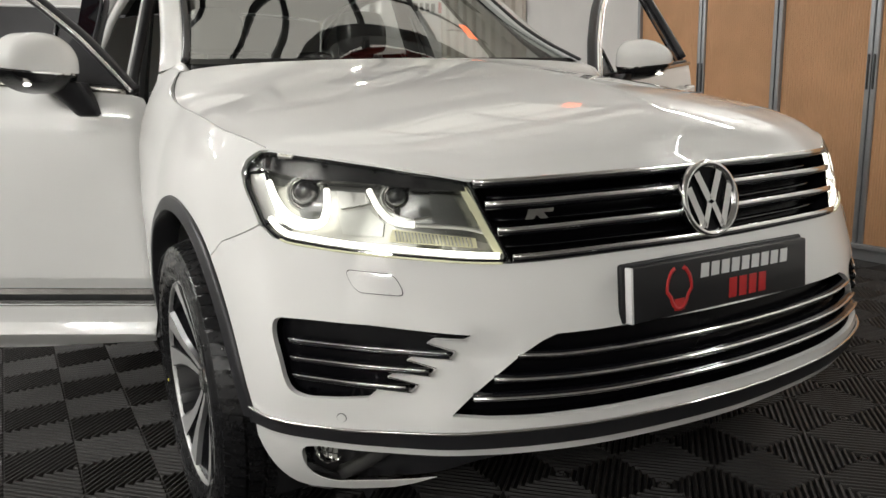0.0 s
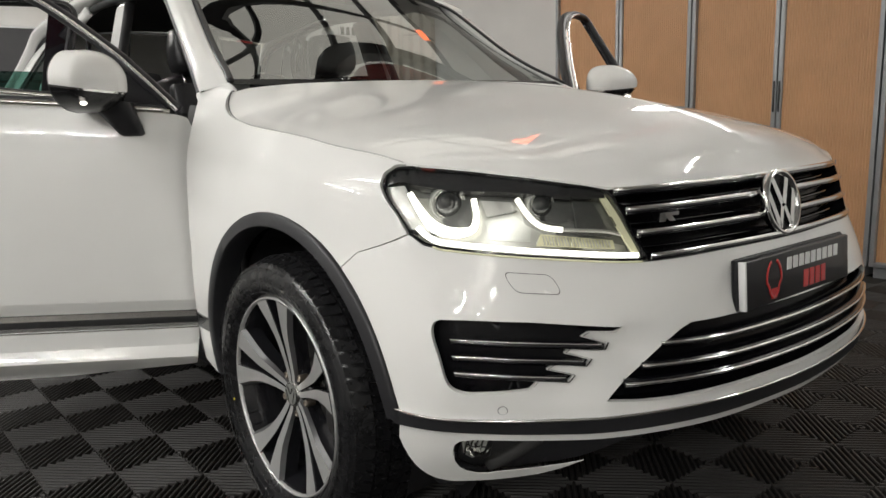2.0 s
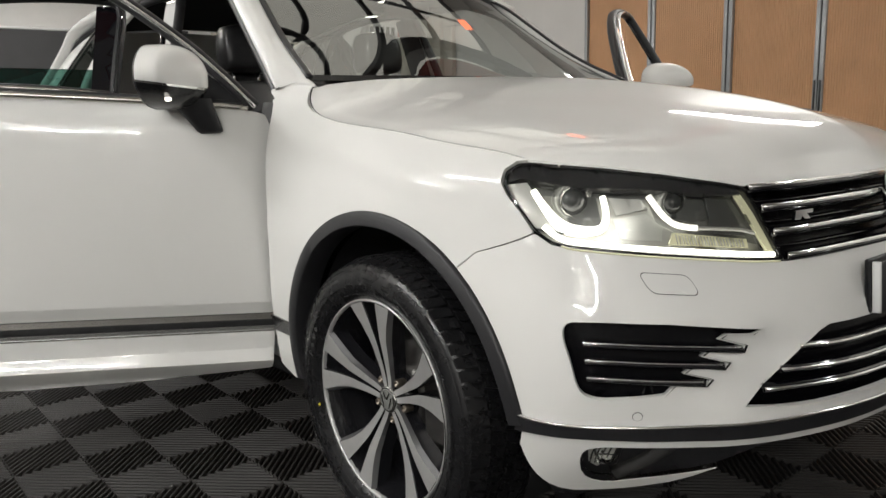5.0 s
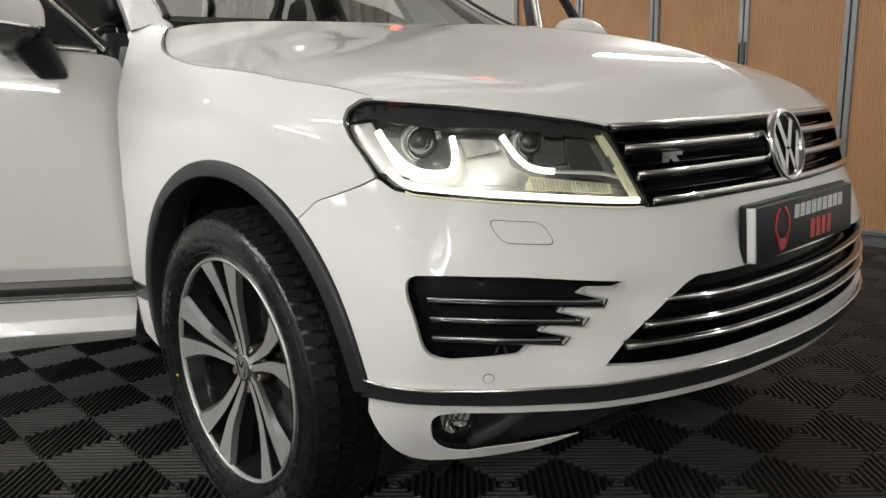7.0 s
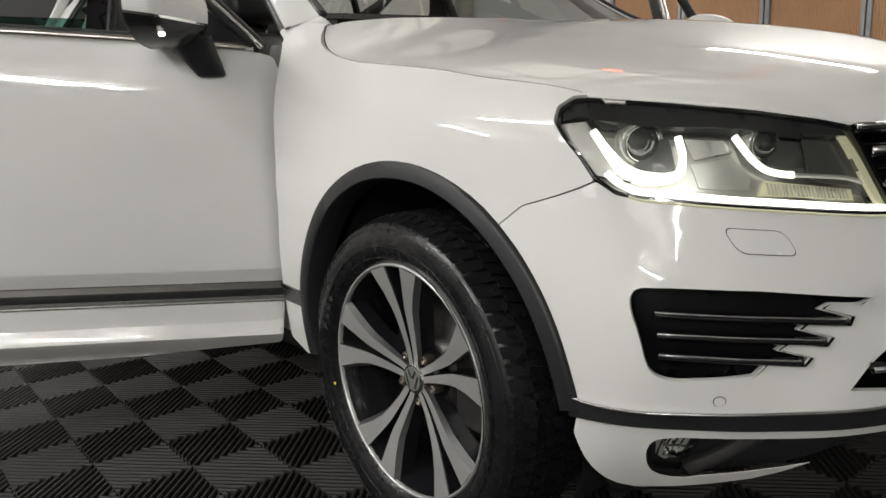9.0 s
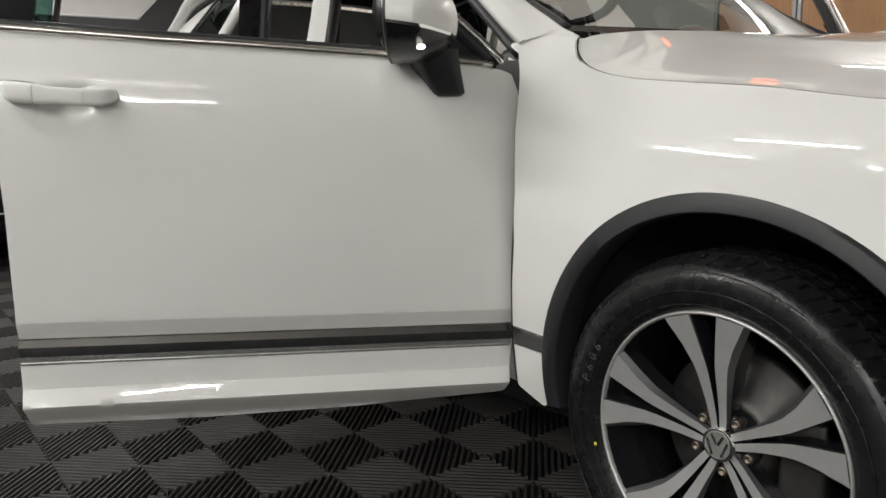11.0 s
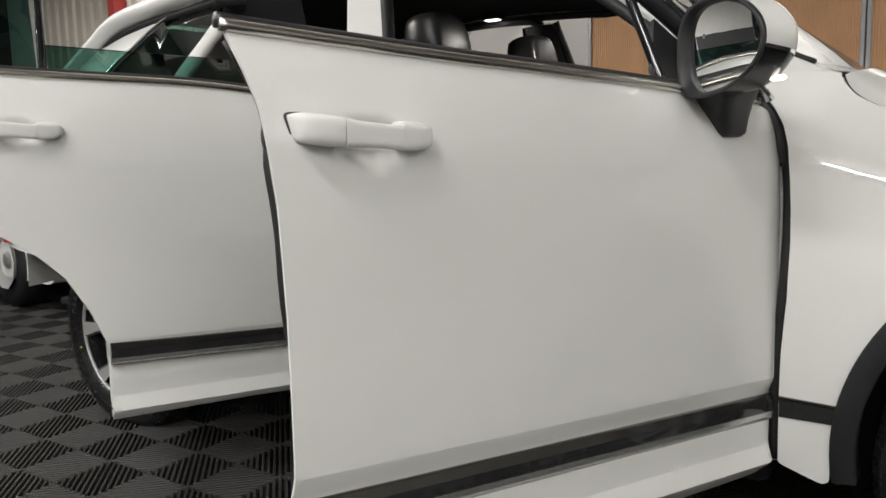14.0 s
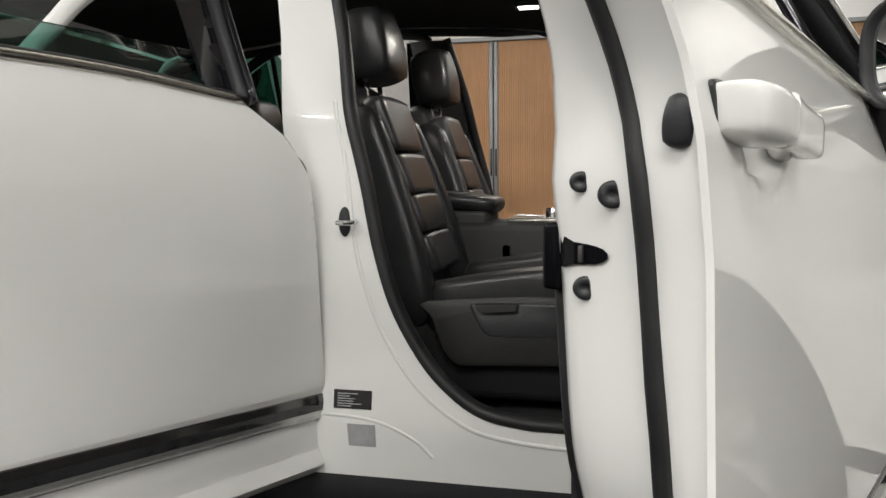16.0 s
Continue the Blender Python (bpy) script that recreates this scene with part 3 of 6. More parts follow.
bumper = part("bumper", panel(hull, rounded(sym(half), .004, 2, .16), [LOWG, rounded(FOG, .004, 2, .16), [(-u, z) for u, z in rounded(FOG, .004, 2, .16)]], step=.026, flange=.012, relief=bumper_relief, fold=lambda u, z: .12 if z < .345 and abs(u) < 5.52 else 1), PAINT, car)
part("bumper_strip", panel(hull, sym([(0, .437), (2.9, .4405), (4.8, .437), (6.0, .433), (6.3, .437), (6.33, .402), (5.55, .407), (4.8, .408), (2.9, .407), (0, .402)]), off=.006, step=.03, flange=.010), TRIM, bumper,
     "dark grey rubbing strip")
# dark core behind all openings of the nose
part("nose_core", panel(hull, sym([(0, .90), (2.4, .895), (4.0, .76), (5.5, .70), (5.9, .62), (5.8, .45), (5.6, .30), (4.3, .33), (3.0, .372), (0, .374)]), off=-.075, step=.06, flange=.05), DARK, car)
part("under_tray", panel(hull, sym([(0, .41), (3.0, .40), (5.4, .39), (5.5, .30), (5.0, .27), (4.3, .290), (3.5, .312), (3.0, .336), (2.5, .358), (0, .370)]), off=-.024, step=.05, flange=.3), TRIM, bumper, "dark plastic undertray")


def hull_line(pts, off, n=8):
    q = spline(pts, n)
    return [Vector(p) for p in hull(q[:, 0], q[:, 1]) + normals(hull, q[:, 0], q[:, 1]) * off]


def rod(pts, off, prof, n=8):
    return sweep(hull_line(pts, off, n), prof)


part("chrome_line", rod([(-6.3, .4400), (-6.0, .4362), (-4.8, .4400), (-2.9, .4435), (0, .4400), (2.9, .4435), (4.8, .4400), (6.0, .4362), (6.3, .4400)], .0065, oval(.0035, .0034, 8), 8), CHROME, bumper, "thin chrome line")
# vents beside the lower grille
for s in (1, -1):
    v = part("fog_vent", panel(hull, [(s * u, z) for u, z in shrink(FOG, -.003)], off=-.030, step=.03, flange=-.024), VENTBLACK, bumper)
    for a, b, z0, z1 in ((5.66, 3.22, .613, .5965), (5.64, 3.52, .5775, .5645), (5.60, 3.80, .5415, .5315)):
        part("vent_slat", rod([(s * a, z0 - .004), (s * (a + b) / 2, (z0 + z1) / 2 - .004), (s * b, z1 - .003)], -.013, oval(.012, .0065)), BLACK, v)
        part("vent_chrome", rod([(s * a, z0), (s * (a + b) / 2, (z0 + z1) / 2), (s * (b + .04), z1)], -.002, oval(.0025, .0022, 8)), CHROME, v, "thin chrome strip")

# lower grille
lower = part("lower_grille", panel(hull, shrink(LOWG, -.004), off=-.045, step=.04, flange=-.03), VENTBLACK, bumper)
for z, e in ((.588, 2.36), (.544, 2.63), (.508, 2.86)):
    pts = [(-e, z + .001), (-1.7, z - .005), (-.8, z - .007), (0, z - .007), (.8, z - .007), (1.7, z - .005), (e, z + .001)]
    part("lower_slat", rod(pts, -.020, oval(.016, .010), 5), BLACK, lower)
    part("lower_chrome", rod(pts, -.004, oval(.004, .0042, 8), 5), CHROME, lower, "chrome strip")
    
# upper grille
UP = sym([(0, .911), (1.7, .911), (2.49, .909), (2.42, .872), (2.34, .832), (2.24, .790), (2.18, .757), (1.6, .758), (.8, .760), (0, .760)])
upper = part("upper_grille", panel(hull, UP, off=-.05, step=.04, flange=-.05), VENTBLACK, car, "gloss black grille with chrome bars")
for z0, z1, e, t in ((.905, .906, 2.47, .006), (.864, .865, 2.38, .007), (.815, .816, 2.29, .007), (.765, .766, 2.18, .007)):
    pts = [(-e, z0), (-1.4, z1), (-.5, z1), (0, z1), (.5, z1), (1.4, z1), (e, z0)]
    part("grille_bar", rod(pts, -.008, oval(.016, t + .003), 5), BLACK, upper)
    part("grille_chrome", rod(pts, .004, oval(.005, t, 10), 5), CHROME, upper, "bright chrome grille bar")
for z in (.886, .84, .79):
    part("grille_rib", rod([(-2.3, z), (-1, z), (0, z), (1, z), (2.3, z)], -.035, oval(.008, .004, 8), 5), BLACK, upper)

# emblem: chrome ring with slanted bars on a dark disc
ec = hull(np.array([0.]), np.array([.838]))[0]
em = part("emblem", lathe([(.0, .0), (.079, 0), (.082, .004), (.083, .016), (.080, .021), (.074, .022), (.070, .017), (.069, .010), (0, .010)], 48, "z"),
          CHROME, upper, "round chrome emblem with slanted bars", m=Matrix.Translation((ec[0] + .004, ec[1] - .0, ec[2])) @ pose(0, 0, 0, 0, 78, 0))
bm = bmesh.new()
for sgn in (-1, 1):
    for a, b2 in (((.034, .057), (.004, -.004)), ((.062, .026), (.027, -.060)), ((.027, -.060), (.005, -.010))):
        p, q = Vector((-a[1], sgn * a[0], .017)), Vector((-b2[1], sgn * b2[0], .017))
        d = (q - p).normalized()
        w = Vector((-d.y, d.x, 0)) * (.0085 if a[1] > 0 else .0070)
        vs = [bm.verts.new(k) for k in (p - w, p + w, q + w, q - w)]
        ws = [bm.verts.new(k.co - Vector((0, 0, .008))) for k in vs]
        bm.faces.new(vs)
        for i in range(4):
            bm.faces.new((vs[i], ws[i], ws[(i + 1) % 4], vs[(i + 1) % 4]))
bmesh.ops.recalc_face_normals(bm, faces=bm.faces)
part("emblem_bar", bm, CHROME, em, smooth=False)
part("emblem_disc", lathe([(0, .0105), (.0695, .0105)], 40, "z"), VENTBLACK, em)
# small chrome side badge
bb = part("side_badge", panel(hull, [(1.94, .850), (1.64, .850), (1.66, .843), (1.77, .843), (1.73, .832), (1.82, .832), (1.86, .839), (1.90, .832), (1.99, .832)], off=.012, step=.012, flange=.008), CHROME, upper, "small chrome badge")

# number plate: black show plate with white and red bars
px = hull(np.array([.9]), np.array([.68]))[0][0] + .022
plate = part("number_plate", box(-.010, .008, -.262, .262, -.056, .056, .004), PLATEBLACK, car, "black show plate with white and red blocks", m=Matrix.Translation((px, YC - .018, .680)) @ pose(0, 0, 0, 0, -4, 0))
part("plate_holder", box(-.022, -.0105, -.272, .272, -.062, .062, .006), TRIM, plate)
part("plate_edge", box(-.009, .0092, -.2625, -.2555, -.056, .056, .002), PRINTWHITE, plate, "white plate edge")
def slab(y0, y1, z0, z1, slant):
    """One upright block of a word, slightly slanted."""
    b = box(.0078, .0094, y0, y1, z0, z1)
    for v in b.verts:
        v.co.y += slant * (v.co.z - z0)
    return b


for k in range(9):
    part("lettering_bar", slab(-.073 + .0305 * k, -.051 + .0305 * k, .012, .041, .10), PRINTWHITE, plate, "white block", smooth=False)
for k in range(4):
    part("lettering_bar", slab(.010 + .0305 * k, .032 + .0305 * k, -.043, -.001, .06), RED, plate, "red block", smooth=False)
bm = bmesh.new()
ringp = [(.0092, -.134 + .034 * math.sin(t) * (1 - .25 * (math.cos(t) < -.3)), .0 + .044 * math.cos(t)) for t in np.linspace(.35, 2 * math.pi - .35, 22)]
sweep(ringp, oval(.0045, .0008, 6), up=(1, 0, 0), bm=bm)
part("plate_mark", bm, RED, plate, "red mark")
part("plate_mark", slab(-.148, -.120, -.046, -.022, .0), RED, plate, "red mark", smooth=False)

# strip on the wing behind the wheel
for s in (1, -1):
    x0_, x1_ = u_at(-.550, .45), u_at(-.438, .45)
    part("wing_strip", panel(hull, [(s * x0_, .466), (s * x1_, .462), (s * x1_, .424), (s * x0_, .424)], off=.004, step=.03, flange=.006), STRIP, car, "dark brushed rubbing strip")
    part("wing_chrome", panel(hull, [(s * x0_, .4705), (s * x1_, .4665), (s * x1_, .460), (s * x0_, .464)], off=.006, step=.03, flange=.006), DARKENEDCHROME, car)

# washer cover and sensors
for s in (1, -1):
    w = [(s * u, z) for u, z in ((4.26, .7495), (3.56, .7415), (3.57, .700), (4.27, .7065))]
    part("washer_gap", panel(hull, rounded(w, .018, 6, .16), off=.0008, step=.02, flange=.001), DARK, bumper)
    part("washer_cover", panel(hull, rounded(shrink(w, .0013), .0172, 6, .16), off=.0018, step=.02, flange=.0015), PAINT, bumper)
    for u0, z0 in ((4.85, .462),):
        c = [(s * (u0 + .0098 / .12 * math.cos(t)), z0 + .0098 * math.sin(t)) for t in np.linspace(0, 2 * math.pi, 20, endpoint=False)]
        ci = [(s * (u0 + .0086 / .12 * math.cos(t)), z0 + .0086 * math.sin(t)) for t in np.linspace(0, 2 * math.pi, 20, endpoint=False)]
        part("sensor_gap", panel(hull, c, off=.0008, step=.01, flange=.001), TRIM, bumper)
        part("sensor", panel(hull, ci, off=.0022, step=.01, flange=.0012), PAINT, bumper)

# fog lamps in the lower corners
for s in (1, -1):
    fl = part("fog_lamp", panel(hull, [(s * u, z) for u, z in ((5.56, .366), (5.46, .386), (4.9, .392), (4.3, .392), (4.6, .31), (4.92, .286), (5.2, .286), (5.44, .306), (5.56, .345))], off=-.05, step=.03, flange=-.03), DARK, bumper)
    part("fog_lens", panel(hull, [(s * u, z) for u, z in ((5.535, .362), (5.45, .379), (4.9, .385), (4.4, .385), (4.72, .315), (4.94, .294), (5.18, .294), (5.42, .311), (5.53, .342))], off=-.012, step=.03, flange=.004), LENS, fl)
    q = hull(np.array([s * 5.2]), np.array([.352]))[0] + normals(hull, np.array([s * 5.2]), np.array([.352]))[0] * -.032
    nf = Vector(normals(hull, np.array([s * 5.2]), np.array([.352]))[0]).lerp(Vector((1, 0, 0)), .35).normalized()
    b = lathe([(0, 0), (.006, .010), (.009, .003), (.016, .002), (.024, .008), (.027, .016)], 24, "z")
    part("fog_facet", panel(hull, [(s * u, z) for u, z in ((5.46, .366), (5.38, .379), (5.02, .381), (5.06, .334), (5.22, .308), (5.38, .322))], off=-.024, step=.02, flange=.01), MARKER, fl, "pale crystal fog lamp reflector")
    for u in (5.10, 5.18, 5.26, 5.34):
        part("fog_rib", rod([(s * u, .376), (s * (u + .03), .345), (s * (u + .02), .322)], -.023, oval(.0022, .0022, 6), 3), CHROME, fl)
    part("fog_bar", rod([(s * 4.93, .300), (s * 4.52, .342), (s * 4.16, .384)], -.018, oval(.012, .016, 10, 4), 4), PLASTIC, fl, "dark grey duct bar")
    part("wheel_deflector", panel(hull, [(s * u, z) for u, z in ((5.87, .268), (5.80, .228), (5.66, .207), (5.2, .206), (4.85, .270))], off=-.026, step=.03, flange=.02), TRIM, bumper, "black rubber flap before the wheel")
    part("fog_reflector", b, CHROME, fl, "bright fog lamp reflector", m=Matrix.Translation(q) @ nf.to_track_quat("Z", "Y").to_matrix().to_4x4())
    part("lower_wing", panel(hull, [(s * u, z) for u, z in ((4.95, .389), (2.7, .386), (2.8, .350), (3.32, .318), (3.65, .306), (4.2, .294), (4.95, .278))], off=-.02, step=.03, flange=.02), TRIM, fl, "dark plastic duct")


# ---- bonnet ----
SEAMLINE = spline([(5.53, .969), (6.2, .9885), (6.95, 1.005), (7.5, 1.0178), (8.05, 1.0305), (8.6, 1.0450), (8.88, 1.0545), (9.12, 1.0685), (9.27, 1.0855), (9.36, 1.106), (9.410, 1.130), (9.422, 1.154)], 6)
SIDE = hull(SEAMLINE[:, 0], SEAMLINE[:, 1])
FU = np.array([0, .8, 1.7, 2.5, 2.83, 3.53, 4.33, 5.0, 5.53])
FZ = np.array([.9135, .9135, .9135, .9125, .924, .942, .956, .964, .969])
fu = np.linspace(0, 5.53, 60)
FRONT = hull(fu, np.interp(fu, FU, FZ))
REAR = spline([(-.40, 0, 1.193), (-.40, .2, 1.190), (-.406, .4, 1.186), (-.420, .6, 1.178), (-.436, .70, 1.171), (-.452, .77, 1.163), (-.465, .80, 1.154)], 12)
REAR = np.stack([REAR[:, 0], YC - REAR[:, 1], REAR[:, 2]], 1)
REAR[-1] = SIDE[-1]
MID = spline([(.80, 0, .9135), (.79, 0, .955), (.755, 0, .995), (.66, 0, 1.045), (.48, 0, 1.094), (.2, 0, 1.140), (-.1, 0, 1.172), (-.40, 0, 1.193)], 9)
MID[:, 1] = YC
MID[0], MID[-1] = FRONT[0], REAR[0]


def along(C, n):
    d = np.r_[0, np.cumsum(np.linalg.norm(np.diff(C, axis=0), axis=1))]
    return np.stack([np.interp(np.linspace(0, d[-1], n), d, C[:, k]) for k in range(3)], 1)


NV, NW = 44, 40
cS, cM, cF, cR = along(SIDE, NV), along(MID, NV), along(FRONT, NW), along(REAR, NW)


def eased(C, width):
    """The curve without its small kinks, ends kept."""
    line = C[0] + (C[-1] - C[0]) * np.linspace(0, 1, len(C))[:, None]
    d = C - line
    k = np.exp(-np.linspace(-2.5, 2.5, 2 * width + 1) ** 2 / 2)
    k /= k.sum()
    full = np.concatenate([-d[width:0:-1], d, -d[-2:-width - 2:-1]])
    return line + np.stack([np.convolve(full[:, c], k, "valid") for c in range(3)], 1)


eF, eS = eased(cF, 9), eased(cS, 7)
bm = bmesh.new()
rows = {}
for s in (1, -1):
    for i in range(NV):
        for j in range(NW):
            v, w = i / (NV - 1), j / (NW - 1)
            p = (1 - w) * cM[i] + w * eS[i] + (1 - v) * eF[j] + v * cR[j] + (cS[i] - eS[i]) * w ** 14 + (cF[j] - eF[j]) * (1 - v) ** 10 - (1 - v) * (1 - w) * cF[0] - (1 - v) * w * cF[-1] - v * (1 - w) * cR[0] - v * w * cR[-1]
            # round shoulder over the lamps and a soft crease from emblem to pillar
            k = .30 + .42 * v
            p[2] += .0016 * math.exp(-((w - k) / .11) ** 2) * min(1, v * 3) * (1 - v * .5) + .030 * math.sin(math.pi * w) ** 1.3 * math.sin(math.pi * min(1, v * 1.02)) ** .8 * .28
            if s < 0 and j == 0:
                continue
            rows[s, i, j] = bm.verts.new((p[0], p[1] if s > 0 else 2 * YC - p[1], p[2]))
    for i in range(NV):
        if s < 0:
            rows[s, i, 0] = rows[1, i, 0]
    for i in range(NV - 1):
        for j in range(NW - 1):
            f = (rows[s, i, j], rows[s, i, j + 1], rows[s, i + 1, j + 1], rows[s, i + 1, j])
            bm.faces.new(f if s < 0 else f[::-1])
bmesh.ops.recalc_face_normals(bm, faces=bm.faces)
if sum(f.normal.z for f in bm.faces) < 0:
    bmesh.ops.reverse_faces(bm, faces=bm.faces)
rim = [e for e in bm.edges if len(e.link_faces) == 1]
r = bmesh.ops.extrude_edge_only(bm, edges=rim)
for v in [g for g in r["geom"] if isinstance(g, bmesh.types.BMVert)]:
    v.co.z -= .006
for e in rim:
    e.smooth = False
bonnet = part("bonnet", bm, PAINT, car)
for s in (1, -1):
    shut = [Vector((p[0], p[1] if s > 0 else 2 * YC - p[1], p[2] + .0006)) for p in SIDE[1:]]
    part("shut_line", sweep(shut, oval(.0017, .0013, 6), taper=lambda t: .28 + .72 * max(0, min(1, (t - .62) / .2))), DARK, bonnet)

# ---- headlamps ----
for s in (1, -1):
    S = lambda pts: [(s * u, z) for u, z in pts]
    hl = part("headlamp", panel(hull, S(shrink(HL_OUT, .001)), off=-.055, step=.03, flange=-.05), LAMPGREY, car, "lit headlamp with bright light guides under clear glass")
    part("lamp_lens", panel(hull, rounded(S(shrink(HL_OUT, .0025)), .012, 4, .16), off=0, step=.028, flange=.004), LENS, hl, "clear lens")
    part("lamp_seal", panel(hull, rounded(S(shrink(HL_OUT, .001)), .012, 4, .16), [rounded(S(shrink(HL_OUT, .0055)), .012, 4, .16)], off=-.0045, step=.02, flange=.008), BLACK, hl)
    part("lamp_brow", panel(hull, S([(5.50, .962), (5.78, .961), (5.98, .946), (6.0, .928), (5.76, .937), (4.85, .918), (3.98, .915), (3.08, .902), (2.55, .895), (2.56, .906), (2.83, .917), (3.53, .935), (4.33, .949)]), off=-.012, step=.025, flange=.03), BROW, hl, "gloss black brow")
    part("side_marker", panel(hull, S([(6.03, .925), (5.68, .931), (5.22, .828), (5.77, .829), (5.87, .860), (6.0, .895)]), off=-.018, step=.02, flange=.01), MARKER, hl, "clear side reflector")
    part("marker_edge", rod(S([(5.66, .930), (5.44, .880), (5.22, .828), (5.50, .829), (5.76, .833)]), -.015, oval(.0022, .0022, 6), 4), TRIM, hl)
    part("reflector", panel(hull, S([(5.62, .915), (4.45, .908), (3.78, .904), (3.70, .85), (3.45, .828), (2.6, .806), (2.32, .795), (2.30, .772), (4.0, .792), (5.3, .808)]), off=-.046, step=.03, flange=.006), REFLECTOR, hl)
    guide = hull_line(S([(5.60, .914), (5.48, .882), (5.33, .851), (5.14, .8345), (4.86, .8300), (4.58, .838), (4.47, .866), (4.46, .902)]), -.020, 6)
    part("light_guide", sweep(guide, oval(.0090, .0095, 10), taper=lambda t: .66 + .62 * math.exp(-((t - .42) / .26) ** 2)), LED, hl, "glowing white light guide")
    part("light_guide", rod(S([(5.56, .838), (5.46, .824), (5.30, .8125), (5.1, .8065), (4.18, .7965), (3.4, .7865), (2.68, .7755), (2.30, .771)]), -.010, oval(.0058, .0058, 8), 6), LED, hl, "glowing white light guide")
    part("light_guide", rod(S([(3.78, .903), (3.66, .868), (3.52, .845), (3.36, .836), (3.20, .8325)]), -.022, oval(.0060, .0062, 8), 6), LEDSOFT, hl, "soft white light guide")
    part("lamp_shelf", rod(S([(3.22, .8325), (2.90, .829), (2.60, .824), (2.40, .815)]), -.024, oval(.0035, .0040, 8), 6), MARKER, hl, "pale shelf edge")
    # Glowing strip put in for the LED light that spills below the lens.
    part("lens_spill_glow", rod(S([(5.36, .7975), (5.12, .7905), (4.16, .7805), (3.38, .7705), (2.68, .7598), (2.30, .756)]), .0005, oval(.0030, .0022, 8), 6), EDGEGLOW, hl, "glowing strip for lamplight spilt below the lens")
    part("lamp_chamber", panel(hull, S([(5.26, .914), (4.56, .908), (4.58, .850), (4.84, .834), (5.06, .838)]), off=-.042, step=.02, flange=.006), CHAMBER, hl, "dark projector chamber")
    part("lamp_chamber", panel(hull, S([(3.62, .905), (2.98, .897), (2.94, .852), (3.22, .846), (3.46, .856)]), off=-.042, step=.02, flange=.006), CHAMBER, hl, "dark projector chamber")
    part("bezel_plate", panel(hull, S([(4.36, .906), (3.88, .902), (3.80, .880), (4.30, .868)]), off=-.038, step=.02, flange=.006), MARKER, hl, "pale reflector facet")
    part("bezel_plate", panel(hull, S([(4.36, .860), (3.84, .870), (3.62, .838), (3.66, .812), (4.30, .818)]), off=-.041, step=.02, flange=.004), BEZEL, hl, "grey reflector facet")
    part("inner_edge", panel(hull, S([(2.60, .896), (2.54, .903), (2.42, .855), (2.31, .806), (2.25, .775), (2.34, .778), (2.42, .812), (2.52, .856)]), off=-.016, step=.015, flange=.008), EDGEGLOW, hl, "lens edge with the lamplight in it put in as glow")
    part("inner_cheek", panel(hull, S([(2.96, .898), (2.68, .893), (2.52, .812), (2.98, .822)]), off=-.032, step=.02, flange=.006), CHAMBER, hl, "dark grey lamp cheek")
    for u0, z0, r0 in ((4.82, .882, .031), (3.34, .878, .025)):
        n = normals(hull, np.array([s * u0]), np.array([z0]))[0]
        n = Vector((n[0], n[1], 0)).lerp(Vector((1, 0, 0)), .45).normalized()
        q = hull(np.array([s * u0]), np.array([z0]))[0]
        turn = n.to_track_quat("Z", "Y").to_matrix().to_4x4()
        M = Matrix.Translation(Vector(q) - n * .048) @ turn
        pr = part("projector", lathe([(r0 * 1.25, -.03), (r0 * 1.3, .004), (r0 * 1.12, .008), (r0 * 1.02, .0)], 32, "z"), LAMPGREY, hl, m=M)
        part("projector_lens", lathe([(r0, .0), (r0 * .92, .010), (r0 * .7, .018), (r0 * .4, .0225), (0, .0245)], 32, "z"), BULB, pr, "dark glass bulb lens")
        part("lens_ring", lathe([(r0 * 1.02, .0), (r0 * 1.06, .006), (r0 * .98, .008), (r0 * .94, .005)], 32, "z"), CHROME, pr)
    for u in np.linspace(2.56, 3.46, 22):
        part("lamp_rib", rod(S([(u, .790 + .013 * (u - 2.5)), (u + .01, .805 + .018 * (u - 2.5))]), -.0345, oval(.0014, .0014, 6), 2), BEZEL, hl)
    part("turn_lamp", panel(hull, S([(3.5, .826), (2.5, .806), (2.5, .788), (3.58, .802)]), off=-.036, step=.015, flange=.01), TURN, hl, "pale ribbed turn lamp")

# ---- wheel arch liners, flares ----
def flare(cx, s, tail=187, head=8):
    bm = bmesh.new()
    rings = []
    for i in range(49):
        ang = head - 2 + (tail + 4 - head) * i / 48
        t = radians(ang)
        bulge = .010 * math.exp(-((ang - 122) / 28) ** 2)
        wide = .014 * max(0, min(1, (ang - 80) / 80))
        out = []
        for a, d in ((.470 + bulge, .001), (.469 + bulge, .007), (.462 + bulge, .010), (.438 + bulge - wide, .012), (.434 + bulge - wide, .008), (.434 + bulge - wide, -.06)):
            x, z = cx + a * math.cos(t), WZ + a * math.sin(t)
            xx = min(max(x - cx + WX, -.6), .55)
            u = u_at(xx, max(z, .28))
            h = hull(np.array([u]), np.array([max(z, .25)]))[0]
            out.append(bm.verts.new((x, (h[1] - d) if s > 0 else 2 * YC - h[1] + d, z)))
        rings.append(out)
    for i in range(48):
        for j in range(5):
            bm.faces.new((rings[i][j], rings[i][j + 1], rings[i + 1][j + 1], rings[i + 1][j]))
    bmesh.ops.recalc_face_normals(bm, faces=bm.faces)
    return sharpen(bm, 50)


def liner(cx, s):
    bm = lathe([(.05, -.62), (.445, -.60), (.445, -.86)], 48)
    for v in bm.verts:
        v.co.x += cx
        v.co.z += WZ
        v.co.y = YC + v.co.y if s > 0 else YC - v.co.y
    bmesh.ops.delete(bm, geom=[f for f in bm.faces if f.calc_center_median().z < .2], context="FACES")
    return bm


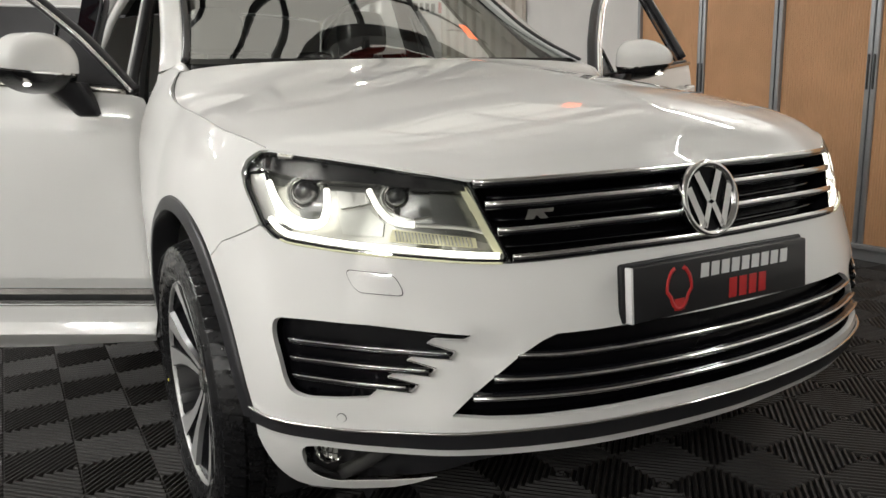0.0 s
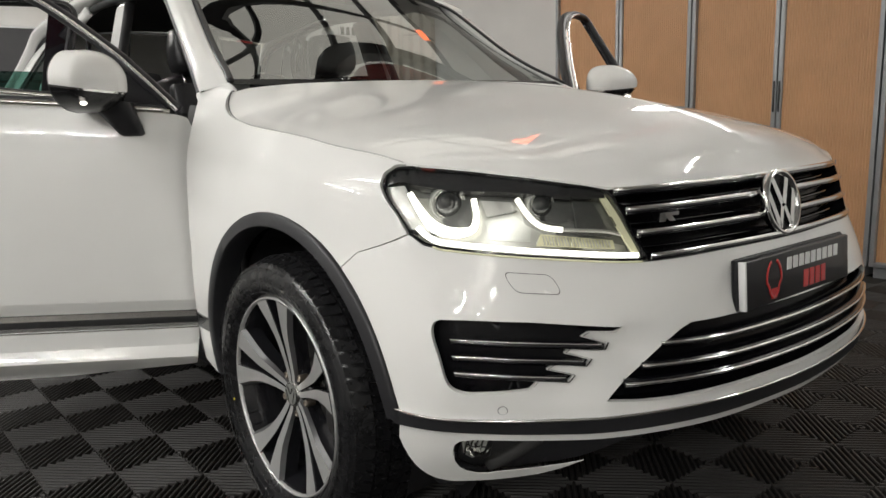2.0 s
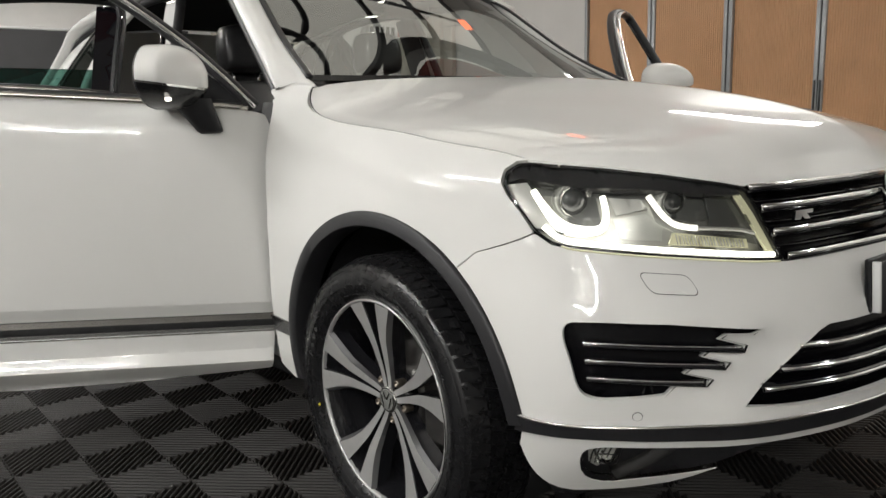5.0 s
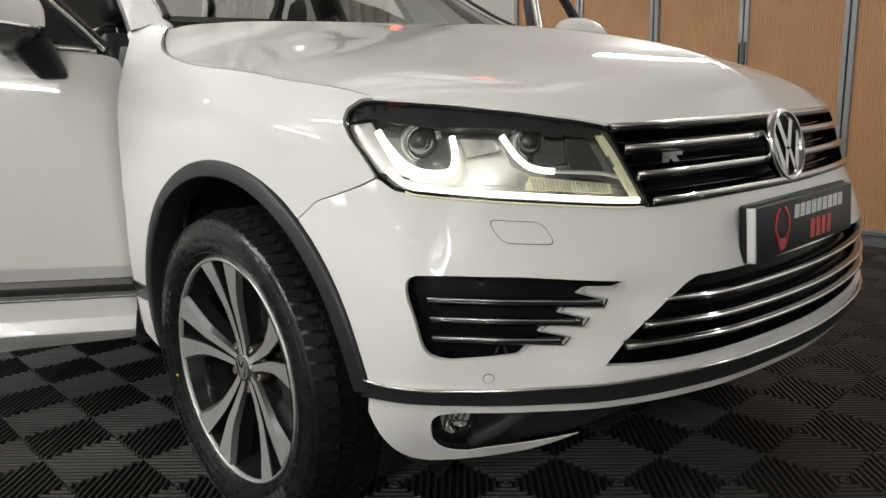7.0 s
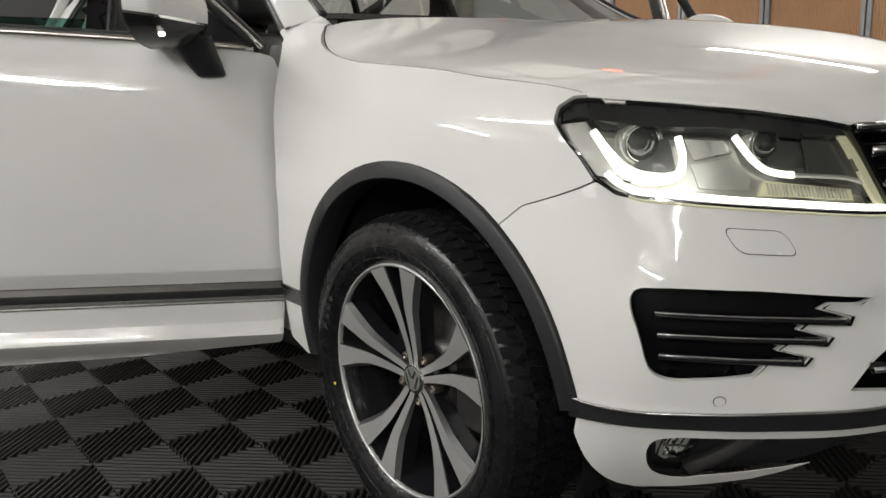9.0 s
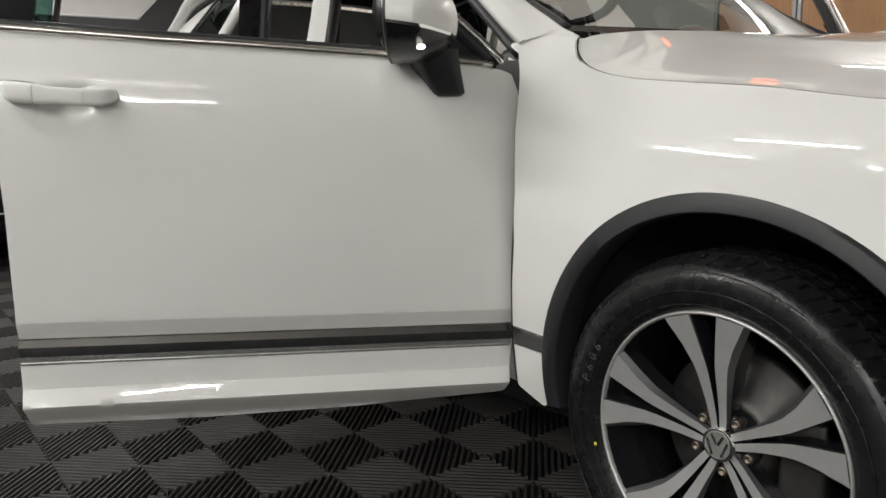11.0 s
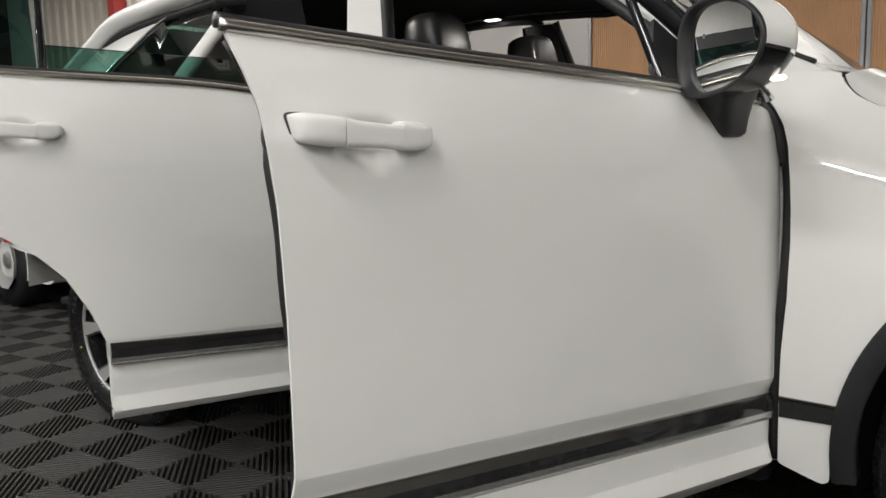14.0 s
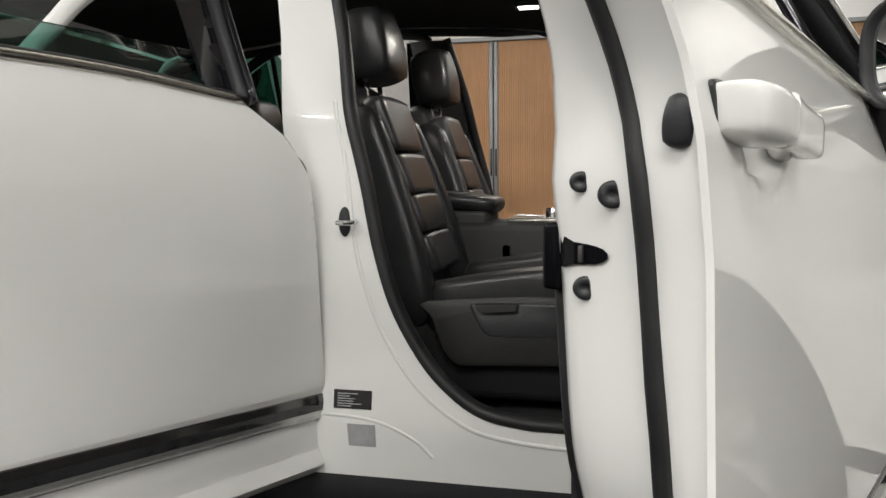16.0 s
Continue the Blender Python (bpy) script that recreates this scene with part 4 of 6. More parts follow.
RWX = -2.885
for cx in (WX, RWX):
    for s in (1, -1):
        if cx == WX:
            part("arch_trim", flare(cx, s), TRIM, car, "dark grey wheel arch trim")
        part("arch_liner", liner(cx, s), DARK, car)


# ---- wheels ----
def glyph(ch, size):
    """One raised letter in the x-z plane, facing -y."""
    cu = bpy.data.curves.new("letter", "FONT")
    cu.body, cu.size, cu.extrude, cu.align_x, cu.resolution_u = ch, size, .0010, "CENTER", 3
    ob = bpy.data.objects.new("letter", cu)
    me = ob.to_mesh()
    bm = bmesh.new()
    bm.from_mesh(me)
    ob.to_mesh_clear()
    bpy.data.objects.remove(ob)
    bmesh.ops.transform(bm, matrix=pose(0, 0, 0, 90, 0, 0), verts=bm.verts)
    return bm


def ring_at(ang, rad):
    """A place on the tyre's outer wall, upright outwards."""
    y = -.1285 - .0015 * math.sin((rad - .26) * 30)
    return Matrix.Translation((rad * math.cos(ang), y, rad * math.sin(ang))) @ pose(0, 0, 0, 0, 90 - math.degrees(ang), 0)


def make_wheel():
    """Axle along y, outer face towards -y."""
    w = new("wheel")
    R, r = .372, .268
    hub_height = .342

    def standing(bm):
        """The tyre pressed flat where it stands on the floor."""
        for v in bm.verts:
            low = -hub_height + .001
            if v.co.z < low + .03 and abs(v.co.y) > .10:
                v.co.y *= 1 + .045 * min(1, (low + .03 - v.co.z) / .03)
            v.co.z = max(v.co.z, low)
        return bm
    t = part("tyre", standing(lathe([(r - .006, -.095), (r + .004, -.112), (r + .035, -.127), (r + .06, -.130), (R - .03, -.126), (R - .012, -.117), (R - .004, -.100),
                            (R, -.06), (R, .06), (R - .004, .1), (R - .03, .126), (r + .03, .126), (r, .1)], 96)), TYRE, w, "black rubber tyre with raised lettering")
    bm = bmesh.new()
    for k in range(72):
        a = 2 * math.pi * k / 72
        for y0, y1, da, wd in ((-.118, -.074, .0, .024), (-.066, -.030, .022, .027), (-.022, .014, .01, .027), (.022, .06, .03, .027), (.068, .115, .015, .024)):
            M = Matrix.Rotation(-(a + da), 4, "Y")
            vs = []
            for (yy, sk) in ((y0, 0), (y1, .012)):
                top = R + .006 - (.016 if yy < -.1 or yy > .1 else 0)
                for xx in (-wd / 2, wd / 2):
                    for zz in (R - .03, top):
                        vs.append(bm.verts.new(M @ Vector((xx + sk, yy, zz))))
            for f in ((0, 1, 3, 2), (4, 6, 7, 5), (1, 5, 7, 3), (0, 4, 5, 1), (2, 3, 7, 6)):
                bm.faces.new([vs[i] for i in f])
    bmesh.ops.recalc_face_normals(bm, faces=bm.faces)
    tagged(part("tread", standing(bm), TYRE, t, smooth=False), kind="stuff")
    bm = bmesh.new()
    for rr in (r + .018, r + .044, r + .082):
        lathe([(rr - .0012, -.1305 + abs(rr - r - .05) * .06), (rr, -.1325 + abs(rr - r - .05) * .06), (rr + .0012, -.1305 + abs(rr - r - .05) * .06)], 96, bm=bm)
    part("sidewall_rib", bm, TYRE, t)
    for k, ch in enumerate("P606"):
        part("letter", glyph(ch, .030), LETTER, t, smooth=False, m=ring_at(radians(167 - 5.2 * k), .296))
    for k in range(5):
        part("marking_bar", box(-.008, .008, -.0016, .001, 0, .026), LETTER, t, smooth=False, m=ring_at(radians(-44 - 4.2 * k), .298))
    part("yellow_dot", lathe([(0, -.0012), (.0042, -.001), (.0045, .001)], 14), YELLOW, t, "small yellow paint dot", m=ring_at(radians(196), .281))
    rim = part("rim", lathe([(r + .003, -.104), (r + .003, -.112), (r + .001, -.1155), (r - .002, -.1155), (r - .0045, -.112), (r - .0055, -.104)], 96), ALLOY, w, "machined silver rim edge")
    part("barrel", lathe([(r - .005, -.106), (r - .016, -.07), (r - .03, .0), (r - .028, .10), (r - .002, .118)], 64), RIMBLACK, rim, "gloss black rim barrel")
    # five pairs of spokes
    for k in range(5):
        for s in (-1, 1):
            a0 = 2 * math.pi * k / 5 + math.pi / 2 + .105
            def at(rad, ang, y):
                return Vector((rad * math.cos(a0 + s * ang), y, rad * math.sin(a0 + s * ang)))
            st = [(.030, .055, .52, -.079), (.055, .048, .355, -.079), (.090, .044, .262, -.083), (.140, .044, .232, -.091), (.165, .050, .235, -.096), (.205, .076, .272, -.103), (r - .004, .104, .338, -.1135)]
            bm, rows2 = bmesh.new(), []
            for rad, i0, i1, y in st:
                side = .035 + .10 * max(0, min(1, (rad - .06) / .07)) * max(0, min(1, (r + .04 - rad) / .10))
                rows2.append([bm.verts.new(q) for q in (at(rad, i0, y + .045), at(rad, i0, y + .0025), at(rad, i0 + .010, y), at(rad, i1 - .006, y), at(rad, i1 + side * .35, y + .012), at(rad, i1 + side * .5, y + .05))])
            for a, b in zip(rows2, rows2[1:]):
                for j in range(5):
                    bm.faces.new((a[j], a[j + 1], b[j + 1], b[j]))
            bmesh.ops.recalc_face_normals(bm, faces=bm.faces)
            sp = part("spoke", sharpen(bm, 18), ALLOY, rim, smooth=True)
            sp.data.materials.append(RIMBLACK)
            sp.data.materials.append(SPOKESIDE)
            for p in sp.data.polygons:
                j = p.index % 5
                p.material_index = 0 if j == 2 else 2 if j == 3 else 1
    part("hub", lathe([(0, -.066), (.05, -.064), (.062, -.058), (.066, -.04), (.066, .02)], 40), RIMBLACK, rim)
    cap = part("centre_cap", lathe([(0, -.0865), (.028, -.086), (.030, -.084), (.032, -.0855), (.035, -.083), (.036, -.060)], 36), CHROME, w, "chrome-ringed centre cap")
    part("cap_face", lathe([(0, -.0874), (.0278, -.087)], 32), LAMPGREY, cap)
    bm = bmesh.new()
    for s in (-1, 1):
        for a, b in (((.013, .021), (.002, .002)), ((.022, .010), (.010, -.021))):
            p, q = Vector((s * a[0], -.0882, a[1])), Vector((s * b[0], -.0882, b[1]))
            d = (q - p).normalized()
            wv = Vector((-d.z, 0, d.x)) * .0026
            bm.faces.new([bm.verts.new(v) for v in (p - wv, p + wv, q + wv, q - wv)])
    part("cap_bar", bm, CHROME, cap, smooth=False)
    for k in range(5):
        a = 2 * math.pi * (k + .5) / 5 + math.pi / 2 + .105
        part("wheel_bolt", lathe([(0, -.071), (.005, -.071), (.006, -.078), (.0085, -.078), (.0105, -.074), (.0105, -.05)], 12), BOLT, rim, m=Matrix.Translation((.060 * math.cos(a), .0, .056 * math.sin(a))))
    disc = part("brake_disc", lathe([(.06, -.03), (.085, -.03), (.088, -.005), (.172, -.005), (.174, .01), (.172, .024), (.06, .024)], 64), STEEL, w, "grey steel brake disc")
    part("caliper", box(.10, .19, -.045, .06, -.09, .09, .012), STEEL, w, "grey brake caliper")
    return w


wheel = make_wheel()
wheel.parent = car
wheel.matrix_local = pose(.008, -.816, .342)
wheel["label"] = "twin-spoke machined alloy wheel with black tyre"
for x, y, rz in ((RWX, -.815, 0), (.008, 2 * YC + .816, 180), (RWX, 2 * YC + .815, 180)):
    copy_thing(wheel, pose(x, y, .342, 0, 0, rz))


# ---- doors ----
def cushion(w, d, h, r, pinch=0.0):
    """A padded block: width along y, depth along x, height along z."""
    bm = bmesh.new()
    bmesh.ops.create_cube(bm, size=1)
    bmesh.ops.subdivide_edges(bm, edges=bm.edges, cuts=7, use_grid_fill=True)
    for v in bm.verts:
        p = v.co * 2
        q = Vector((p.x * math.sqrt(max(0, 1 - r * p.y ** 2 / 2 - r * p.z ** 2 / 2 + r * r * p.y ** 2 * p.z ** 2 / 3)),
                    p.y * math.sqrt(max(0, 1 - r * p.x ** 2 / 2 - r * p.z ** 2 / 2 + r * r * p.x ** 2 * p.z ** 2 / 3)),
                    p.z * math.sqrt(max(0, 1 - r * p.x ** 2 / 2 - r * p.y ** 2 / 2 + r * r * p.x ** 2 * p.y ** 2 / 3))))
        v.co = Vector((q.x * d / 2, q.y * w / 2 * (1 - pinch * (q.z + 1) / 2), q.z * h / 2))
    return bm


def at(bm, m):
    bmesh.ops.transform(bm, matrix=m, verts=bm.verts)
    return bm


BZ = [.20, .27, .285, .30, .312, .322, .325, .357, .363, .415, .420, .465, .470, .507, .516, .62, .75, .88, .97, 1.03, 1.07, 1.11, 1.14, 1.17, 1.25, 1.60]
BB = [.06, .035, .018, .004, -.010, -.0190, -.0192, -.0055, -.0035, -.0030, .0, .004, .003, -.0122, -.0132, -.0125, -.0090, -.0065, -.001, .010, .020, .034, .048, .064, .107, .29]


def door_fn(a, z):
    """The door's outer skin, shut: a is the way back from its front edge."""
    a, z = np.atleast_1d(np.asarray(a, float)), np.atleast_1d(np.asarray(z, float))
    lift = .055 * a * np.clip((1.6 - z) / .35, 0, 1)
    return np.stack([-a, np.interp(z - lift, BZ, BB) + 3.4 * np.clip(.026 - a, 0, 1) ** 2, z], 1)


def flip(bm, s):
    if s < 0:
        for v in bm.verts:
            v.co.y = -v.co.y
        bmesh.ops.reverse_faces(bm, faces=bm.faces)
    return bm


def dline(pts, off, n=8):
    q = spline(pts, n)
    return [Vector(p) for p in door_fn(q[:, 0], q[:, 1]) + normals(door_fn, q[:, 0], q[:, 1]) * off]


FRONT_DOOR = [(.0, .290), (-.013, .39), (-.019, .465), (-.034, .65), (-.050, .86), (-.052, .95), (-.044, 1.04), (-.030, 1.080), (.004, 1.091), (.256, 1.116), (.580, 1.140), (.785, 1.154), (1.070, 1.176), (1.140, 1.182),
              (1.123, 1.13), (1.108, 1.08), (1.095, .95), (1.091, .80), (1.093, .60), (1.097, .50), (1.10, .326), (.73, .298), (.364, .284)]
REAR_DOOR = [(.03, .30), (.006, .36), (.0, .49), (.008, .626), (.012, .83), (.021, 1.016), (.045, 1.06), (.072, 1.106), (.154, 1.170), (.468, 1.205), (.80, 1.216), (1.18, 1.228),
             (1.17, 1.08), (1.13, .98), (1.07, .90), (1.0, .845), (.927, .792), (.865, .726), (.814, .633), (.783, .553), (.776, .49), (.781, .338), (.432, .326), (.095, .306)]


def dish(c, rz):
    def f(a, z):
        d = ((a - c[0]) / .062) ** 2 + ((z - c[1]) / rz) ** 2
        return -.034 * np.clip(1 - d, 0, 1) ** .85
    return f


def strips(d, s, a0, a1, z0, slope):
    """Rubbing strip with its bright edges, run along the door."""
    def moulding(prof):
        bm, rows = bmesh.new(), []
        for a in np.linspace(a0, a1, 25):
            y = min(float(np.interp(z0 + slope * (a - a0) + k - .055 * a, BZ, BB)) for k in (0, -.02, -.04))
            rows.append([bm.verts.new((-a, y - o, z0 + slope * (a - a0) + dz)) for o, dz in prof])
        for p, q in zip(rows, rows[1:]):
            for k in range(len(prof)):
                bm.faces.new((p[k], p[(k + 1) % len(prof)], q[(k + 1) % len(prof)], q[k]))
        bm.faces.new(rows[0])
        bm.faces.new(rows[-1])
        bmesh.ops.recalc_face_normals(bm, faces=bm.faces)
        return flip(sharpen(bm, 30), s)
    part("rubbing_strip", moulding([(-.012, -.013), (.0080, -.013), (.0086, -.018), (.0088, -.026), (.0084, -.034), (-.012, -.034)]), STRIP, d, "dark brushed rubbing strip")
    part("strip_chrome", moulding([(-.010, .005), (.003, .005), (.0050, .0030), (.0088, -.0130), (-.010, -.0135)]), DARKENEDCHROME, d, "polished upper edge, darkened for what it reflects")
    part("strip_chrome", moulding([(-.014, -.0335), (.0088, -.0340), (.0062, -.046), (.0075, -.0485), (.0050, -.053), (-.014, -.054)]), STRIPCHROME, d, "satin lower edge")


def grip(sections, n=20, p=3.4, shear=0.0):
    """A body along the door through sections (a, lowest, highest, inner and outer distance from the skin)."""
    q = spline(sections, 5)
    bm, rows = bmesh.new(), []
    for a, lo, hi, i, o in q:
        zc, hz, yc, hy = (lo + hi) / 2, max(.001, (hi - lo) / 2), (i + o) / 2, max(.001, (o - i) / 2)
        base = float(np.interp(zc - .055 * a, BZ, BB))
        ring = []
        for v, w in oval(1, 1, n, p):
            ring.append(bm.verts.new((-(a + shear * w * hz * (a - q[0][0]) / (q[-1][0] - q[0][0])), base - (yc + v * hy), zc + w * hz)))
        rows.append(ring)
    for a, b in zip(rows, rows[1:]):
        for j in range(n):
            bm.faces.new((a[j], a[(j + 1) % n], b[(j + 1) % n], b[j]))
    bm.faces.new(rows[0])
    bm.faces.new(rows[-1])
    bmesh.ops.recalc_face_normals(bm, faces=bm.faces)
    return sharpen(bm, 50)


def handle(d, s, a0, z0):
    S = lambda rows: [(a0 + a, z0 + lo, z0 + hi, i, o) for a, lo, hi, i, o in rows]
    part("door_handle", flip(grip(S([(.0, -.003, .003, -.004, .008), (.004, -.008, .010, -.004, .016), (.016, -.0155, .0160, .0, .030), (.040, -.0195, .0175, .010, .037), (.062, -.0185, .0190, .018, .040), (.068, -.018, .0172, .019, .041),
                                     (.10, -.0150, .0195, .020, .042), (.135, -.0130, .0235, .020, .043), (.147, -.0128, .0265, .019, .043), (.1560, -.0125, .0290, .018, .043)]), 28, 5.5), s), PAINT, d, "white pull handle")
    part("lock_cover", flip(grip(S([(.1572, -.0126, .0292, -.006, .043), (.178, -.0115, .0325, -.006, .042), (.200, -.0085, .0345, -.006, .038), (.212, -.005, .0345, -.006, .032), (.218, -.001, .0325, -.006, .022), (.220, .004, .029, -.006, .010)]), 28, 4.2, shear=.25), s), PAINT, d)
    part("handle_gasket", flip(grip(S([(.158, -.0150, .0302, -.006, .0022), (.180, -.0142, .0345, -.006, .0024), (.205, -.0105, .0365, -.006, .0024), (.218, -.005, .0355, -.006, .0022), (.2225, .002, .031, -.006, .0015)]), 28, 4.2, shear=.25), s), TRIM, d, "thin black gasket")
    part("handle_foot", flip(grip(S([(.004, -.012, .014, -.006, .005), (.014, -.019, .0205, -.006, .008), (.040, -.021, .0235, -.006, .010), (.058, -.016, .0225, -.006, .008), (.064, -.008, .017, -.006, .002)]), 24, 3.4), s), PAINT, d)


def make_door(name, outline, s, hx, hy, theta, front):
    d = part(name, flip(panel(door_fn, rounded(outline, .008, 2), su=1, step=.0125, flange=.022, creases=[[(-.03, z - .002), (1.25, z + .069)] for z in (.5105, .360, .3235)],
             fold=lambda a, z: .28 if front and a > 1.04 else 1, relief=dish((.948, 1.032), .033) if front else dish((.933, 1.080), .033)), s), PAINT, car, "white door standing wide open", m=Matrix.Translation((hx, hy, 0)) @ pose(0, 0, 0, 0, 0, theta * s))
    P = lambda n, bm, mt, lab="", sm=True: part(n, flip(bm, s), mt, d, lab, sm)
    handle(d, s, .851 if front else .836, 1.038 if front else 1.086)
    if front:
        strips(d, s, -.014, 1.096, .467, .055)
        belt = [(.020, 1.101), (.256, 1.1225), (.580, 1.146), (.785, 1.159), (1.070, 1.181), (1.144, 1.187)]
    else:
        strips(d, s, .004, .775, .489, .068)
        belt = [(.150, 1.178), (.468, 1.212), (.80, 1.223), (1.18, 1.236)]
    P("belt_chrome", sweep(dline(belt, .002), oval(.010, .0090 if front else .0105, 10)), SATIN, "satin chrome belt moulding")
    P("belt_seal", sweep([p + Vector((0, .020, .010)) for p in dline(belt, .0)], oval(.012, .0105, 8)), TRIM)
    # rear end of the door: folded sheet, rubber seal, plugs and latch
    if front:
        bm, rows3 = bmesh.new(), []
        prof = ((-.002, .004), (-.004, .012), (-.006, .030), (-.010, .050), (-.016, .060), (-.022, .076), (-.033, .110), (-.041, .134), (-.050, .150), (-.060, .160), (-.080, .166))
        ee = np.array([(np.interp(z, [.352, .50, .60, .80, .95, 1.08, 1.13, 1.182], [1.098, 1.096, 1.094, 1.092, 1.096, 1.106, 1.120, 1.137]), z) for z in np.linspace(.41, 1.178, 36)])
        skin = lambda z: float(np.interp(z - .060, BZ, BB)) + .002
        lean = lambda z: float(np.interp(z, [.35, .5, .7, .9, 1.05, 1.12, 1.19], [.0, .004, .0, -.006, .008, .028, .060]))
        wide = lambda z: float(np.interp(z, [.35, .50, .65, .78, .90, 1.00, 1.06, 1.12, 1.19], [.60, .74, .84, .91, .965, .955, .90, .77, .60]))
        rubber = lambda z: float(np.interp(z, [.35, .70, .75, .80, .85, .90, .95, 1.0, 1.05, 1.10, 1.15, 1.19], [.024, .033, .036, .038, .043, .047, .050, .054, .063, .074, .085, .096]))
        tuck = lambda y, z: min(1, max(0, y / .03)) * float(np.interp(z, [.35, .45, .60, .65, .70, .75, .80, .90, 1.0, 1.05, 1.10, 1.19], [.085, .078, .058, .047, .032, .015, .009, .008, .006, .011, .011, .0]))
        edge_at = lambda z: float(np.interp(z, ee[:, 1], ee[:, 0]))

        def end_at(y, z):
            """How far back the end panel lies at a depth and height."""
            k = (y - lean(z)) / wide(z)
            return edge_at(z) + float(np.interp(k, [q[1] for q in prof], [q[0] for q in prof])) - tuck(y, z)
        for a, z in ee:
            rows3.append([bm.verts.new((-a - da + tuck(y, z), skin(z) + y + (lean(z) + y * wide(z) - skin(z) - y) * min(1, (y - .004) / .046), z)) for da, y in prof])
        for a, b in zip(rows3, rows3[1:]):
            for j in range(len(prof) - 1):
                bm.faces.new((a[j], a[j + 1], b[j + 1], b[j]))
        bmesh.ops.recalc_face_normals(bm, faces=bm.faces)
        end = P("end_panel", sharpen(bm, 40), PAINT, "white folded door end")
        P("door_seal", sweep([Vector((-end_at(rubber(z), z) + .004, rubber(z), z)) for a, z in ee], oval(.0122, .0085, 12, 3.2), up=(0, 1, 0)), RUBBER, "black rubber door seal")
        P("inner_seal", sweep([Vector((-a + .070 + tuck(.1, z), lean(z) + .167 * wide(z), z)) for a, z in ee if z < .925], oval(.006, .0055, 10), up=(0, 1, 0)), RUBBER, "black rubber inner seal")
        for y, z, r in ((.1145, 1.001, .0088), (.0815, .991, .0112), (.1140, .912, .0102)):
            bmp = lathe([(0, -.0015), (r * .3, -.0015), (r * .35, -.004), (r * .8, -.0035), (r, -.001), (r, .004)], 24)
            for v in bmp.verts:
                v.co = Vector((-end_at(y, z) - .0015, y, z)) + Vector((v.co.y * .5 - v.co.x * .35, v.co.x, v.co.z))
            P("plug", bmp, TRIM, "round black rubber plug")
        bm = bmesh.new()
        srow = [[bm.verts.new((-end_at(y, .941) - .0018, y, .941 + k * hh)) for k in (-1, 1)] for y, hh in ((.146, .014), (.138, .013), (.126, .0095), (.112, .0085), (.102, .0075), (.094, .0055), (.089, .002))]
        for p, q in zip(srow, srow[1:]):
            bm.faces.new((p[0], p[1], q[1], q[0]))
        bmesh.ops.recalc_face_normals(bm, faces=bm.faces)
        P("latch", bm, VENTBLACK, "black latch slot", False)
        P("latch_bolt", box(-end_at(.117, .941) - .006, -end_at(.117, .941) + .004, .115, .119, .934, .948, .001), STEEL)
        P("latch_cover", box(-1.036, -.985, .149, .166, .905, .966, .005), VENTBLACK)
        P("lock_cap", at(cushion(.026, .018, .040, .70), pose(-1.0935, .0195, 1.044, 8, 0, 0)), TRIM, "black plastic lock cap")
        inner = [(.04, .34), (.0, .60), (.02, 1.06), (.26, 1.115), (.785, 1.16), (1.03, 1.17), (.995, .95), (.995, .6), (1.0, .38), (.5, .33)]
    else:
        inner = [(.08, .34), (.05, .60), (.08, 1.06), (.3, 1.16), (.8, 1.19), (1.10, 1.2), (1.08, 1.0), (.92, .86), (.80, .7), (.73, .5), (.72, .37), (.4, .34)]
    P("door_card", panel(lambda a, z: np.stack([-np.asarray(a), .136 - .07 * np.clip((np.asarray(z) - 1.0) / .2, 0, 1), np.asarray(z)], 1), inner, su=1, step=.06, flange=.02), TRIM, "dark door lining")
    # window frame
    if front:
        fr = [(.0, 1.103), (.095, 1.205), (.20, 1.305), (.393, 1.452), (.60, 1.548), (.82, 1.592), (.98, 1.60), (1.065, 1.585), (1.092, 1.52), (1.112, 1.36), (1.118, 1.215)]
    else:
        fr = [(.15, 1.175), (.125, 1.36), (.10, 1.52), (.12, 1.585), (.22, 1.605), (.5, 1.605), (.80, 1.57), (1.0, 1.48), (1.15, 1.36), (1.2, 1.235)]
    pth = [p + Vector((0, .012, 0)) for p in dline(fr, 0, 6)]
    P("window_frame", sweep(pth, oval(.020, .024, 10), up=(0, 1, 0)), TRIM, "black window frame")
    P("frame_chrome", sweep([p + Vector((0, -.020, 0)) for p in dline(fr, .0, 6)][:31 if front else None], oval(.006, .014, 8), up=(0, 1, 0)), CHROME if front else BLACK)
    if front:
        P("quarter_bar", sweep(dline([(.264, 1.120), (.259, 1.20), (.254, 1.28), (.250, 1.338)], -.03), oval(.008, .011, 8), up=(0, 1, 0)), BLACK)
        P("frame_panel", panel(door_fn, [(1.015, 1.180), (1.132, 1.189), (1.105, 1.56), (.985, 1.58)], su=1, step=.05, off=-.010, flange=.01), BLACK, "gloss black pillar cover")
        # Dark strip added for the shade in the gap before the door's front edge.
        P("edge_gap_strip", sweep(spline([(-.002, .022, .315), (.008, .020, .39), (.012, .018, .465), (.018, .016, .65), (.018, .012, .90), (.008, .024, 1.04), (-.004, .036, 1.080), (-.015, .046, 1.100)], 6), oval(.0045, .005, 10), up=(0, 1, 0)), RUBBER, "dark strip standing for the shaded gap at the door edge")
        # mirror
        ca, cy, cz = -.235, -.086, 1.191
        ph = radians(15)
        L = Vector((-math.sin(ph), -math.cos(ph), 0))      # outward along the mirror
        B = Vector((-math.cos(ph), math.sin(ph), 0))       # to its glass
